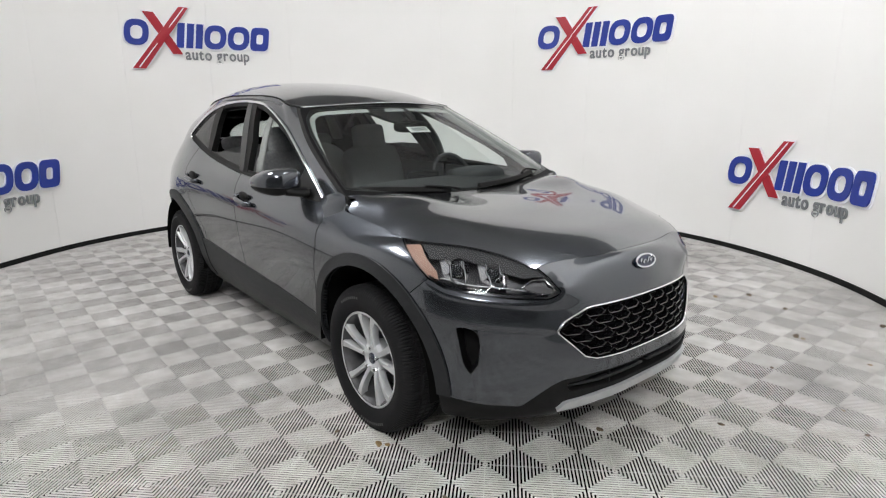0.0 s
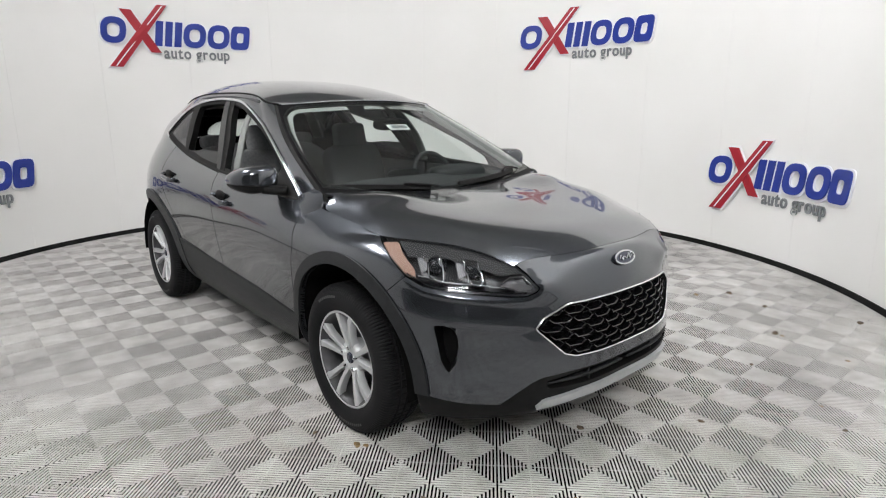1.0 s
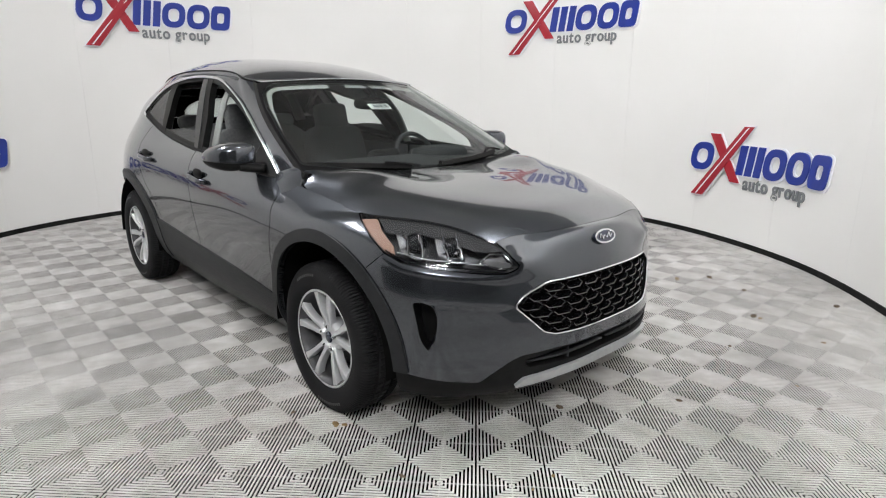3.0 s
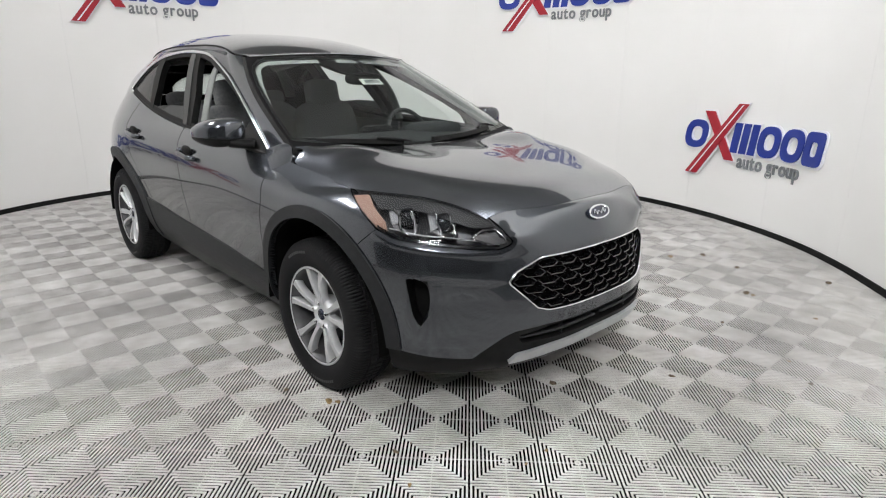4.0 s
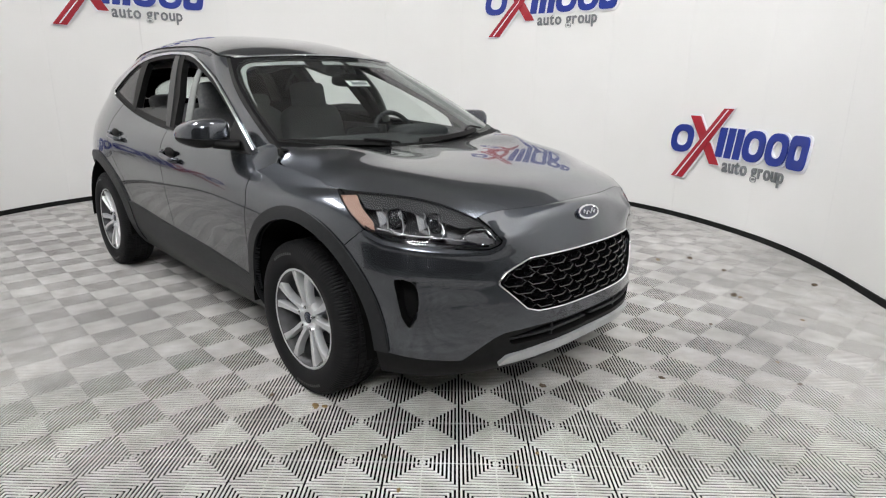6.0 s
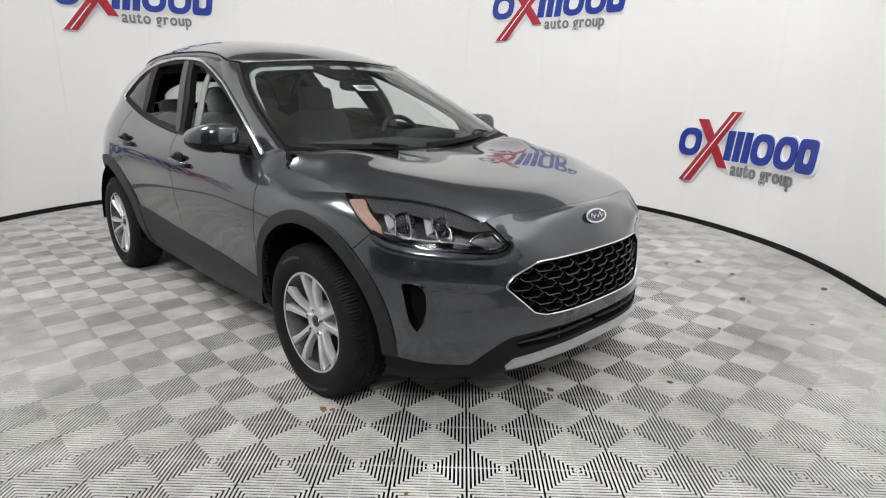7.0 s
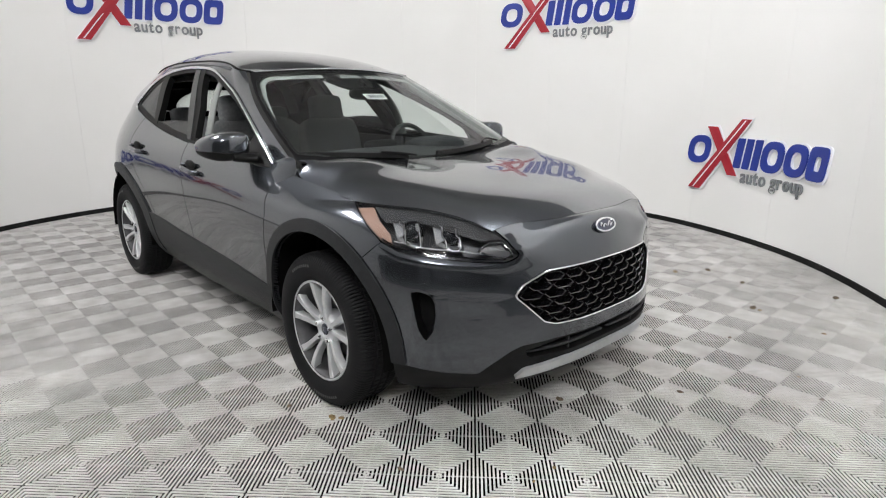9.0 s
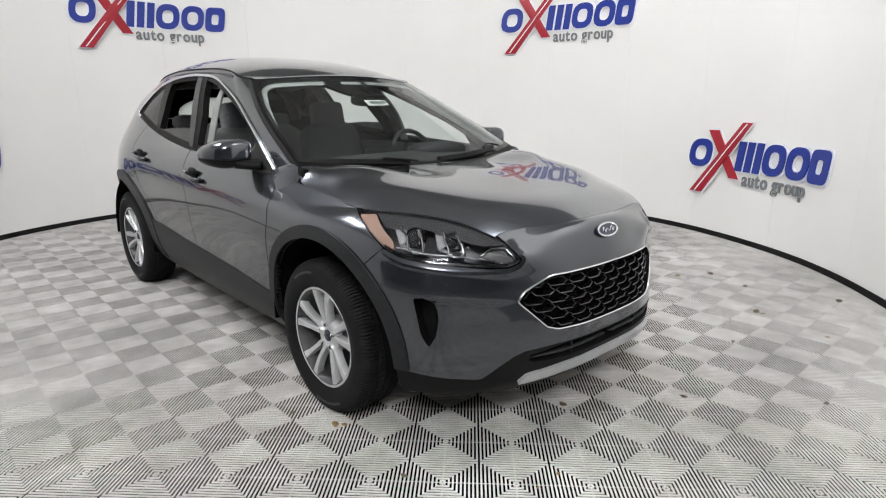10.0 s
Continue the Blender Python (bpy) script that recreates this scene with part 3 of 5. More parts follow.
def f_arch(p):
    d = np.full(len(p), 9.0)
    for x, z, r, *_ in ARCHES:
        d = np.minimum(d, np.hypot(p[:, 0] - x, p[:, 2] - z) - r)
    return np.where(np.abs(p[:, 1]) > 0.5, d, 0.5)


def lip(shape):
    """The bumper swells out into a small shelf under the headlight."""
    v, f, n = outward(shape)
    d = -f_lamp(v)
    amount = 0.006 * np.exp(-((d - 0.02) / 0.012) ** 2) * (v[:, 0] > 1.6) * np.clip((0.86 - v[:, 2]) / 0.03, 0, 1)
    w = v[:, 0] - np.abs(v[:, 1])
    line = np.interp(w, [1.19, 1.5], [0.652, 0.63])
    groove = 0.004 * np.exp(-((v[:, 2] - line) / 0.008) ** 2) * np.clip((w - 1.19) / 0.04, 0, 1) * np.clip((1.62 - w) / 0.2, 0, 1)
    step = 0.011 * np.clip((line - v[:, 2]) / 0.007, 0, 1) * np.clip((v[:, 2] - 0.42) / 0.14, 0, 1) * np.clip((w - 1.1) / 0.05, 0, 1) * np.clip((1.66 - w) / 0.22, 0, 1)
    return v + n * (amount - groove - step)[:, None], f


def cut(shape, *fields):
    for g in fields:
        shape = clip(shape, g)
    return shape


GAP = 0.0028
car = thing("car", "dark grey metallic compact SUV, windows lowered, parked on the tiles", "car")

# painted shell, nose to tail
b = cut(BODY_HALF, lambda p: f_seam(p) - GAP, f_arch, lambda p: -f_lamp(p) - 0.002, lambda p: -f_grille(p), lambda p: -f_vent(p), lambda p: f_low(p) - 0.001)
bumper = panel("front_bumper", both(lip(b)), PAINT, car, depth=0.02)
v = cut(BODY_HALF, lambda p: p[:, 0] - 1.5, f_arch, lambda p: -f_low(p) - 0.001, lambda p: -f_intake(p))
valance = panel("lower_valance", both(v), BLACK, car, "black plastic lower bumper", depth=0.03, lift=-0.004)
s = cut(BODY_HALF, f_skid)
panel("skid_strip", both(s), SILVER, car, "silver painted strip under the intake", depth=0.03, lift=0.012)
hood = panel("hood", HOOD_ALL, PAINT, car, depth=0.03)
roof = panel("roof", both(ROOF_HALF), PAINT, car, depth=0.02)
halves = []
fender = cut(BODY_HALF, lambda p: -f_seam(p) - GAP, f_arch, lambda p: -f_lamp(p) - 0.002, lambda p: f_lead(p) - GAP, lambda p: p[:, 2] - 0.3)
front_door = cut(BODY_HALF, lambda p: -f_lead(p) - GAP, lambda p: f_mid(p) - GAP, f_clad)
rear_door = cut(BODY_HALF, lambda p: -f_mid(p) - GAP, lambda p: f_trail(p) - GAP, f_clad, f_arch)
quarter = cut(BODY_HALF, lambda p: -f_trail(p) - GAP, f_arch, lambda p: p[:, 0] + 2.0)
rocker = cut(BODY_HALF, lambda p: -f_clad(p) - 0.001, f_arch, lambda p: 1.2 - p[:, 0], lambda p: p[:, 0] + 1.2)
tail_low = cut(BODY_HALF, lambda p: -2.003 - p[:, 0], lambda p: 0.72 - p[:, 2])
tail_up = cut(BODY_HALF, lambda p: -2.003 - p[:, 0], lambda p: p[:, 2] - 0.723)
pillars = cut(SIDE_HALF, lambda p: -window_field(p[:, [0, 2]]))
panel("rear_bumper", both(tail_low), PAINT, car)
panel("tailgate", both(tail_up), PAINT, car)
doors = {}
for sgn, turned in ((-1, mirrored), (1, lambda q: q)):
    panel("fender", turned(fender), PAINT, car, depth=0.03)
    doors[sgn, "front"] = panel("front_door", turned(front_door), PAINT, car, "painted front door with its window lowered")
    doors[sgn, "rear"] = panel("rear_door", turned(rear_door), PAINT, car, "painted rear door with its window half lowered")
    panel("quarter_panel", turned(quarter), PAINT, car)
    panel("windscreen_seal", turned(SEAL_HALF), SKIRT, car, "black rubber seal beside the windscreen", depth=0.02, lift=-0.001)
    panel("rocker_panel", turned(rocker), TRIM, car, "dark grey plastic sill cladding", lift=0.006)
    panel("pillar_frame", turned(pillars), PAINT, car, depth=0.03)
    for x, z, r, fx, fz, fr in ARCHES:
        ring = cut(BODY_HALF, f_arch, lambda p: fr - np.hypot(p[:, 0] - fx, p[:, 2] - fz), lambda p: p[:, 2] - np.where(p[:, 0] > 1.5, 0.365, 0.3), lambda p: np.abs(p[:, 1]) - 0.55, lambda p: p[:, 0] + 1.74)
        panel("wheel_arch", turned(ring), TRIM, car, "dark grey plastic wheel arch trim", depth=0.035, lift=0.011)

# near-black inner shell added behind the joints, in place of the shade there
v, f, n = outward(cut(BODY_HALF, f_arch, lambda p: -f_grille(p), lambda p: -f_intake(p), lambda p: -f_lamp(p), lambda p: -f_vent(p)))
inner = (v - n * 0.018, f)
link_mesh("joint_shade_shell", *both(inner), VOID, car)


# ---- glass, lights and trim of the car ----
def thin_glass(name, tint, ior=1.45, gloss_rough=0.0):
    m = bpy.data.materials.new(name)
    m.use_nodes = True
    n, l = m.node_tree.nodes, m.node_tree.links
    for node in list(n):
        if node.type == "BSDF_PRINCIPLED":
            n.remove(node)
    clear, gloss, mix, fr = n.new("ShaderNodeBsdfTransparent"), n.new("ShaderNodeBsdfGlossy"), n.new("ShaderNodeMixShader"), n.new("ShaderNodeFresnel")
    clear.inputs["Color"].default_value = (*tint, 1)
    gloss.inputs["Roughness"].default_value = gloss_rough
    fr.inputs["IOR"].default_value = ior
    l.new(fr.outputs["Fac"], mix.inputs["Fac"])
    l.new(clear.outputs["BSDF"], mix.inputs[1])
    l.new(gloss.outputs["BSDF"], mix.inputs[2])
    l.new(mix.outputs["Shader"], n["Material Output"].inputs["Surface"])
    return m


BORDER = material("black_glass_border", (0.006, 0.006, 0.0065), 0.5, spec=0.12)
SCREEN_GLASS = thin_glass("windscreen_glass", (0.72, 0.79, 0.76), 1.62)
TINTED_GLASS = thin_glass("tinted_glass", (0.16, 0.17, 0.17), 1.6)
LENS = thin_glass("clear_lens", (0.9, 0.91, 0.92), 1.4)
AMBER = material("amber_reflector", (0.3, 0.19, 0.145), 0.35)
FACET = material("silver_facet", (0.6, 0.61, 0.63), 0.22, 0.7)
LID = material("headlight_lid", (0.02, 0.021, 0.023), 0.5)
VENTBLACK = material("vent_black", (0.005, 0.005, 0.005), 0.4, spec=0.15)
HOUSING = material("headlight_housing", (0.06, 0.062, 0.066), 0.3, 0.4)
REFLECTOR = material("headlight_reflector", (0.75, 0.76, 0.78), 0.15, 1.0)
LAMPBLACK = material("projector_glass", (0.02, 0.022, 0.026), 0.03, 0.0, 1.0)
CLOTH = mottle(material("dark_grey_cloth", (0.1, 0.105, 0.105), 0.9), (0.13, 0.136, 0.138), (0.18, 0.186, 0.188), 60, rough=(0.85, 0.95), bump=0.3, bump_scale=500)
DASH = mottle(material("dark_dashboard", (0.022, 0.023, 0.025), 0.55), (0.03, 0.032, 0.034), (0.045, 0.047, 0.05), 40, rough=(0.45, 0.6), bump=0.2, bump_scale=700)
POSTGREY = mottle(material("grey_pillar_lining", (0.2, 0.21, 0.2), 0.8), (0.19, 0.2, 0.195), (0.22, 0.23, 0.225), 40)
LINER = mottle(material("light_grey_headliner", (0.36, 0.37, 0.36), 0.9), (0.33, 0.34, 0.33), (0.39, 0.4, 0.39), 40)


def sheet(name, shape, mat, parent, label="", lift=0.0, shadow=False):
    v, f, n = outward(shape)
    ob = link_mesh(name, v + n * lift, f, mat, parent, label)
    ob.visible_shadow = shadow
    return ob


def tub(name, shape, mat, parent, depth, label=""):
    """A hollow under an opening: its floor and walls, open to the outside."""
    v, f, n = outward(shape)
    count = {}
    for q in f:
        for k, a in enumerate(q):
            e = (a, q[(k + 1) % len(q)])
            count[tuple(sorted(e))] = None if tuple(sorted(e)) in count else e
    rim = [e for e in count.values() if e]
    o = len(v)
    nv = np.concatenate([v - n * depth, v - n * 0.002])
    faces = [list(q) for q in f] + [[e[0], e[1], e[1] + o, e[0] + o] for e in rim]
    used = sorted({i for q in faces for i in q})
    index = {i: k for k, i in enumerate(used)}
    return link_mesh(name, nv[used], [[index[i] for i in q] for q in faces], mat, parent, label, sharp=50)


# windscreen with its black border
def screen_inset(p):
    """How far a place of the windscreen lies from its border."""
    side = np.interp(p[:, 2], [1.062, 1.208, 1.353, 1.488], [0.773, 0.733, 0.668, 0.574]) - np.abs(p[:, 1])
    top = (1.514 - 0.026 * (np.abs(p[:, 1]) / 0.57) ** 2) - p[:, 2]
    base = p[:, 2] - (1.035 + 0.05 * (np.abs(p[:, 1]) / 0.755) ** 2)
    r = 0.11
    a, b = np.minimum(side, r), np.minimum(top * 1.5, r)
    edge_in = np.minimum(np.minimum(side, top * 1.5), r - np.hypot(r - a, r - b))
    return np.minimum(edge_in, base * 1.3)


windscreen = sheet("windscreen", both(cut(SCREEN_HALF, lambda p: screen_inset(p) - 0.012)), SCREEN_GLASS, car, "clear windscreen with a white paper strip behind it")
sheet("border", both(cut(SCREEN_HALF, lambda p: 0.03 - screen_inset(p))), BORDER, windscreen, lift=-0.003, shadow=True)
link_mesh("top_seal", *sweep(np.array([(x, y, z + 0.006) for x, y, z in curve_points([(0.208, -0.555, 1.486), (0.303, -0.29, 1.504), (0.343, 0, 1.512), (0.303, 0.29, 1.504), (0.208, 0.555, 1.486)], 40)]),
                             round_section(0.003, 0.003)), SILVER, car, "bright edge over the windscreen")


def on_screen(y, z):
    x = np.interp(z, [1.012, 1.19, 1.36, 1.514], [1.2, 0.905, 0.62, 0.34]) - 0.1 * (abs(y) / 0.6) ** 2.2
    return np.array([x, y, z])


strip = [on_screen(y, z) - np.array([0.006, 0, 0.004]) for z in (1.345, 1.376) for y in np.linspace(-0.075, 0.075, 7)]
link_mesh("paper_strip", strip, [[i, i + 1, i + 8, i + 7] for i in range(6)], material("white_paper", (0.8, 0.82, 0.8), 0.7), windscreen, "white paper strip with dark marks")
bars = []
for i, (a, w) in enumerate(((-0.05, 0.009), (-0.036, 0.007), (-0.024, 0.01), (-0.008, 0.006), (0.004, 0.011), (0.02, 0.007), (0.033, 0.01), (0.048, 0.006))):
    q = [on_screen(y, z) + np.array([-0.002, 0, -0.001]) for y, z in ((a, 1.352), (a + w, 1.352), (a + w, 1.369), (a, 1.369))]
    bars.append((np.array(q), [[0, 1, 2, 3]]))
link_mesh("marks", *joined(*bars), material("ink", (0.05, 0.06, 0.07), 0.8), windscreen)
sensor = [on_screen(y, z) - np.array([0.012, 0, 0.006]) for y, z in ((-0.2, 1.49), (-0.21, 1.455), (-0.13, 1.412), (-0.05, 1.385), (0.03, 1.385), (0.09, 1.44), (0.08, 1.49))]
back = [p - np.array([0.06, 0, 0.0]) for p in sensor]
k = len(sensor)
link_mesh("sensor_housing", sensor + back, [list(range(k)), list(range(k, 2 * k))[::-1]] + [[i, (i + 1) % k, k + (i + 1) % k, k + i] for i in range(k)], BLACK, windscreen, "black camera housing behind the glass", sharp=30)

def lining_band(p):
    """A curved strip of lining just inside the black border, along the top and down the pillars."""
    d = screen_inset(p)
    width = 0.028 * np.clip((p[:, 2] - 1.2) / 0.26, 0.0, 1)
    return np.minimum(d - 0.03, 0.033 + width - d)


sheet("header_lining", both(cut(SCREEN_HALF, lining_band, lambda p: p[:, 2] - 1.16)), LINER, car, "light grey lining round the windscreen", lift=-0.012, shadow=True)
for sgn in (-1, 1):
    link_mesh("roof_channel", *sweep(np.array([(x, sgn * y, z + 0.002) for x, y, z in curve_points(ROOF_EDGE, 60)]), round_section(0.005, 0.004, 8)), BLACK, car)

# side windows
B_POST = [(-0.25, 1.06), (-0.115, 1.06), (-0.12, 1.11), (-0.19, 1.29), (-0.35, 1.482), (-0.38, 1.55), (-0.56, 1.55), (-0.523, 1.493), (-0.38, 1.29), (-0.25, 1.1)]
C_POST = [(-0.85, 1.1), (-0.873, 1.168), (-0.89, 1.3), (-0.955, 1.457), (-0.975, 1.55), (-1.12, 1.55), (-1.04, 1.4), (-0.95, 1.2), (-0.93, 1.1)]
b_field, c_field = polygon_field(B_POST), polygon_field(C_POST)


def xz(p):
    return p[:, [0, 2]]


def b_joint(p):
    """Where the two doors' frames meet on the middle post."""
    return np.interp(p[:, 2], [1.06, 1.22, 1.36, 1.49, 1.56], [-0.165, -0.235, -0.325, -0.435, -0.5])


rim_line = [(p[0], p[1]) for p in WINDOWS]


def side_y(x, z):
    """The half width of the cabin's side at a place in side view."""
    v = SIDE_HALF[0]
    d = (v[:, 0] - x) ** 2 + (v[:, 2] - z) ** 2
    k = np.argsort(d)[:4]
    w = 1 / (d[k] + 1e-7)
    return float((v[k, 1] * w).sum() / w.sum())


for sgn, turned in ((-1, mirrored), (1, lambda q: q)):
    frame_in = cut(SIDE_HALF, lambda p: window_field(xz(p)), lambda p: 0.026 - window_field(xz(p)))
    panel("window_seal", turned(frame_in), VENTBLACK, car, depth=0.03, lift=-0.006)
    post = cut(SIDE_HALF, lambda p: window_field(xz(p)) - 0.002, lambda p: b_field(xz(p)))
    panel("b_pillar_trim", turned(cut(post, lambda p: p[:, 0] - b_joint(p) - 0.007)), BLACK, doors[sgn, "front"], "black trim on the front door's rear frame", depth=0.04, lift=-0.003)
    panel("b_pillar_trim", turned(cut(post, lambda p: b_joint(p) - p[:, 0] - 0.002)), GLOSSBLACK, doors[sgn, "rear"], "gloss black trim on the rear door's front frame", depth=0.04, lift=-0.003)
    edge_line = [(x + 0.006, sgn * (side_y(x, z) + 0.001), z) for x, z in ((-0.175, 1.1), (-0.235, 1.22), (-0.325, 1.36), (-0.435, 1.49))]
    link_mesh("post_seal", *sweep(curve_points(edge_line, 20), round_section(0.003, 0.004, 6)), TRIM, doors[sgn, "front"])
    panel("c_pillar_trim", turned(cut(SIDE_HALF, lambda p: window_field(xz(p)) - 0.002, lambda p: c_field(xz(p)))), VENTBLACK, car, depth=0.04, lift=-0.003)
    sheet("quarter_glass", turned(cut(SIDE_HALF, lambda p: window_field(xz(p)) - 0.01, lambda p: -c_field(xz(p)), lambda p: -0.95 - p[:, 0])), TINTED_GLASS, car, lift=-0.008)
    low = cut(SIDE_HALF, lambda p: window_field(xz(p)) - 0.004, lambda p: p[:, 0] + 0.93, lambda p: -0.25 - p[:, 0],
              lambda p: np.interp(p[:, 0], [-0.9, -0.6, -0.34], [1.178, 1.204, 1.203]) - p[:, 2])
    sheet("lowered_glass", turned(low), TINTED_GLASS, doors[sgn, "rear"], "tinted glass wound half down", lift=-0.014)
    path = [(x, sgn * (side_y(x, z) + 0.004), z) for x, z in curve_points([(a, b, 0) for a, b in rim_line[6:]] + [(0.905, 1.018, 0)], 90)[:, :2]]
    link_mesh("window_chrome", *sweep(np.array(path), round_section(0.009, 0.011, 8)), CHROME, car, "bright chrome strip over the side windows")
    path = [(x, sgn * (side_y(x, z) + 0.004), z) for x, z in curve_points([(a, b, 0) for a, b in rim_line[:7]], 60)[:, :2]]
    link_mesh("belt_trim", *sweep(np.array(path), round_section(0.006, 0.009, 8)), BLACK, car)
    # tail light, a sliver round the corner
    tl = cut(BODY_HALF, lambda p: -1.86 - p[:, 0], lambda p: p[:, 2] - 0.93, lambda p: 1.12 - p[:, 2], lambda p: p[:, 1] - 0.5)
    panel("tail_light", turned(tl), material("tail_light_red", (0.2, 0.008, 0.01), 0.1, 0, 1.0), car, depth=0.02, lift=0.004)

sheet("rear_window", both(cut(TAIL_HALF, lambda p: p[:, 2] - 1.215, lambda p: 1.4 - p[:, 2], lambda p: 0.48 - p[:, 1])), SCREEN_GLASS, car)
panel("tailgate_frame", both(cut(TAIL_HALF, lambda p: np.maximum(np.maximum(1.215 - p[:, 2], p[:, 2] - 1.4), np.abs(p[:, 1]) - 0.48) - 0.001)), PAINT, car)

# cowl and wipers
cowl = [(x + d, y, z + h) for x, y, z in [(1.0, -0.7, 1.04), (1.1, -0.5, 1.03), (1.17, 0, 1.018), (1.1, 0.5, 1.03), (1.0, 0.7, 1.04)] for d, h in ((-0.03, 0.018), (0.1, 0.0), (0.14, -0.04))]
link_mesh("cowl", cowl, [[3 * i + a, 3 * i + a + 1, 3 * i + a + 4, 3 * i + a + 3] for i in range(4) for a in range(2)], BLACK, car, "black plastic cowl under the windscreen")


def wiper(points, lift):
    top = [on_screen(y, z) + np.array([0.012 + lift, 0, 0.012 + lift]) for y, z in points]
    w = link_mesh("wiper", *sweep(curve_points(top, 24), [(-0.016, -0.01), (0.016, -0.01), (0.009, 0.012), (-0.009, 0.012)]), BLACK, car, "black wiper resting on the windscreen", sharp=40)
    arm = [on_screen(y, z) + np.array([0.026 + lift, 0, 0.03 + lift]) for y, z in (points[len(points) // 2], ((points[-1][0] + points[-2][0]) / 2, points[-1][1] + 0.004), (points[-1][0] + 0.03, points[-1][1] - 0.012))]
    link_mesh("arm", *sweep(curve_points(arm, 12), round_section(0.009, 0.006, 6)), BLACK, w)


wiper([(-0.7, 1.074), (-0.5, 1.066), (-0.35, 1.058), (-0.2, 1.048)], 0.004)
wiper([(0.0, 1.05), (0.2, 1.056), (0.4, 1.066), (0.56, 1.078)], 0.006)


# painted upper end of the fender, between hood, door and windscreen pillar
CORNER_EDGES = [((0.975, 0.781, 1.082), (0.87, 0.822, 1.047)), ((1.035, 0.781, 1.074), (0.9, 0.838, 1.026)),
                ((1.062, 0.789, 1.012), (0.955, 0.853, 0.982)), ((1.095, 0.789, 0.975), (0.985, 0.862, 0.95))]
CORNER_NET = [[a, tuple((np.array(a) + np.array(b)) / 2 + np.array([0.001, 0.003, 0.002])), b] for a, b in CORNER_EDGES]
corner_patch = grid_faces(net_surface(CORNER_NET, 28, 14))
for turned in (mirrored, lambda q: q):
    panel("cowl_corner", turned(corner_patch), PAINT, car, "painted fender end beside the windscreen pillar", depth=0.012, lift=0.002)


# ---- grille, intake, badge, headlights ----
FRONT = BODY_HALF[0][BODY_HALF[0][:, 0] > 1.5]


def nose_x(y, z):
    """How far forward the nose reaches at a place in front view."""
    d = (FRONT[:, 1] - abs(y)) ** 2 + (FRONT[:, 2] - z) ** 2
    k = np.argsort(d)[:4]
    w = 1 / (d[k] + 1e-7)
    return float((FRONT[k, 0] * w).sum() / w.sum())


def ring_on_nose(points, n, off):
    c = curve_points([(p[0], p[1], 0) for p in points], n, closed=True) if n else np.array([(p[0], p[1], 0) for p in points])
    return np.array([(nose_x(y, z) + off, y, z) for y, z in c[:, :2]])


def dense(points, step=0.02):
    out = []
    for a, b in zip(points, points[1:] + points[:1]):
        k = max(1, int(math.dist(a, b) / step))
        out += [(a[0] + (b[0] - a[0]) * i / k, a[1] + (b[1] - a[1]) * i / k) for i in range(k)]
    return out


grille = link_mesh("grille", *sweep(ring_on_nose(dense(GRILLE), 0, 0.002), round_section(0.0038, 0.006, 10), closed=True, up=(1, 0, 0)), CHROME, car, "black honeycomb grille with a chrome rim")
tub("backing", both(cut(BODY_HALF, f_grille)), VOID, grille, 0.075)
GRILLE_BLACK = material("grille_gloss_black", (0.007, 0.007, 0.008), 0.16, 0.0, 0.5)
CELL_W, CELL_H = 0.098, 0.034
cells_made = []


def honey_cell(cy, cz):
    """One lozenge of the mesh: a sloping collar, deep at the back."""
    outline = [(-0.5, 0), (-0.3, 0.5), (0.3, 0.5), (0.5, 0), (0.3, -0.5), (-0.3, -0.5)]
    rings = []
    for scale, off in ((1.0, -0.014), (0.99, -0.01), (0.88, -0.013), (0.8, -0.045)):
        rings.append([(cy + a * CELL_W * scale, cz + b * CELL_H * (scale if scale > 0.9 else scale - 0.08), off) for a, b in outline])
    v, f = [], []
    for r in rings:
        for y, z, off in r:
            g = grille_field(np.array([[y, z]]))[0]
            if g < 0.001:
                e = min(GRILLE_D, key=lambda q: (q[0] - y) ** 2 + (q[1] - z) ** 2)
                y, z = e
            v.append((nose_x(y, z) + off, y, z))
    for i in range(3):
        for k in range(6):
            j = (k + 1) % 6
            f.append([6 * i + k, 6 * i + j, 6 * i + 6 + j, 6 * i + 6 + k])
    return np.array(v), f


GRILLE_D = dense(GRILLE, 0.01)
row = 0
z = 0.485
while z < 0.74:
    y = -0.52 + (CELL_W * 0.4 if row % 2 else 0.0)
    while y < 0.56:
        if grille_field(np.array([[y, z]]))[0] > -0.012:
            part_v, part_f = honey_cell(y, z)
            link_mesh("grille_cell", part_v, part_f, GRILLE_BLACK, grille, smooth=False)
        y += CELL_W * 1.02
    z += CELL_H * 0.98
    row += 1

tub("lower_intake", both(cut(BODY_HALF, f_intake)), BLACK, car, 0.1, "black lower air intake")
for y0, y1, z0 in ((-0.44, -0.02, 0.398), (0.02, 0.44, 0.398)):
    path = [(nose_x(y, z0) - 0.02, y, z0 - 0.012 * abs(y)) for y in np.linspace(y0, y1, 14)]
    link_mesh("intake_bar", *sweep(np.array(path), [(-0.012, -0.004), (0.012, -0.004), (0.012, 0.004), (-0.012, 0.004)]), TRIM, car)
for y in (-0.24, 0.24):
    bm = bmesh.new()
    box(bm, (0.03, 0.012, 0.075), Matrix.Translation((nose_x(y, 0.4) - 0.03, y, 0.398)), 0.003)
    bm_link("intake_post", bm, TRIM, car, smooth=30)

# oval badge: blue field, chrome rim and a plain chrome stroke
badge_c = Vector((nose_x(0, 0.846) + 0.004, 0, 0.846))
BADGE_BLUE = material("badge_blue", (0.012, 0.022, 0.06), 0.15, 0.3, 1.0)


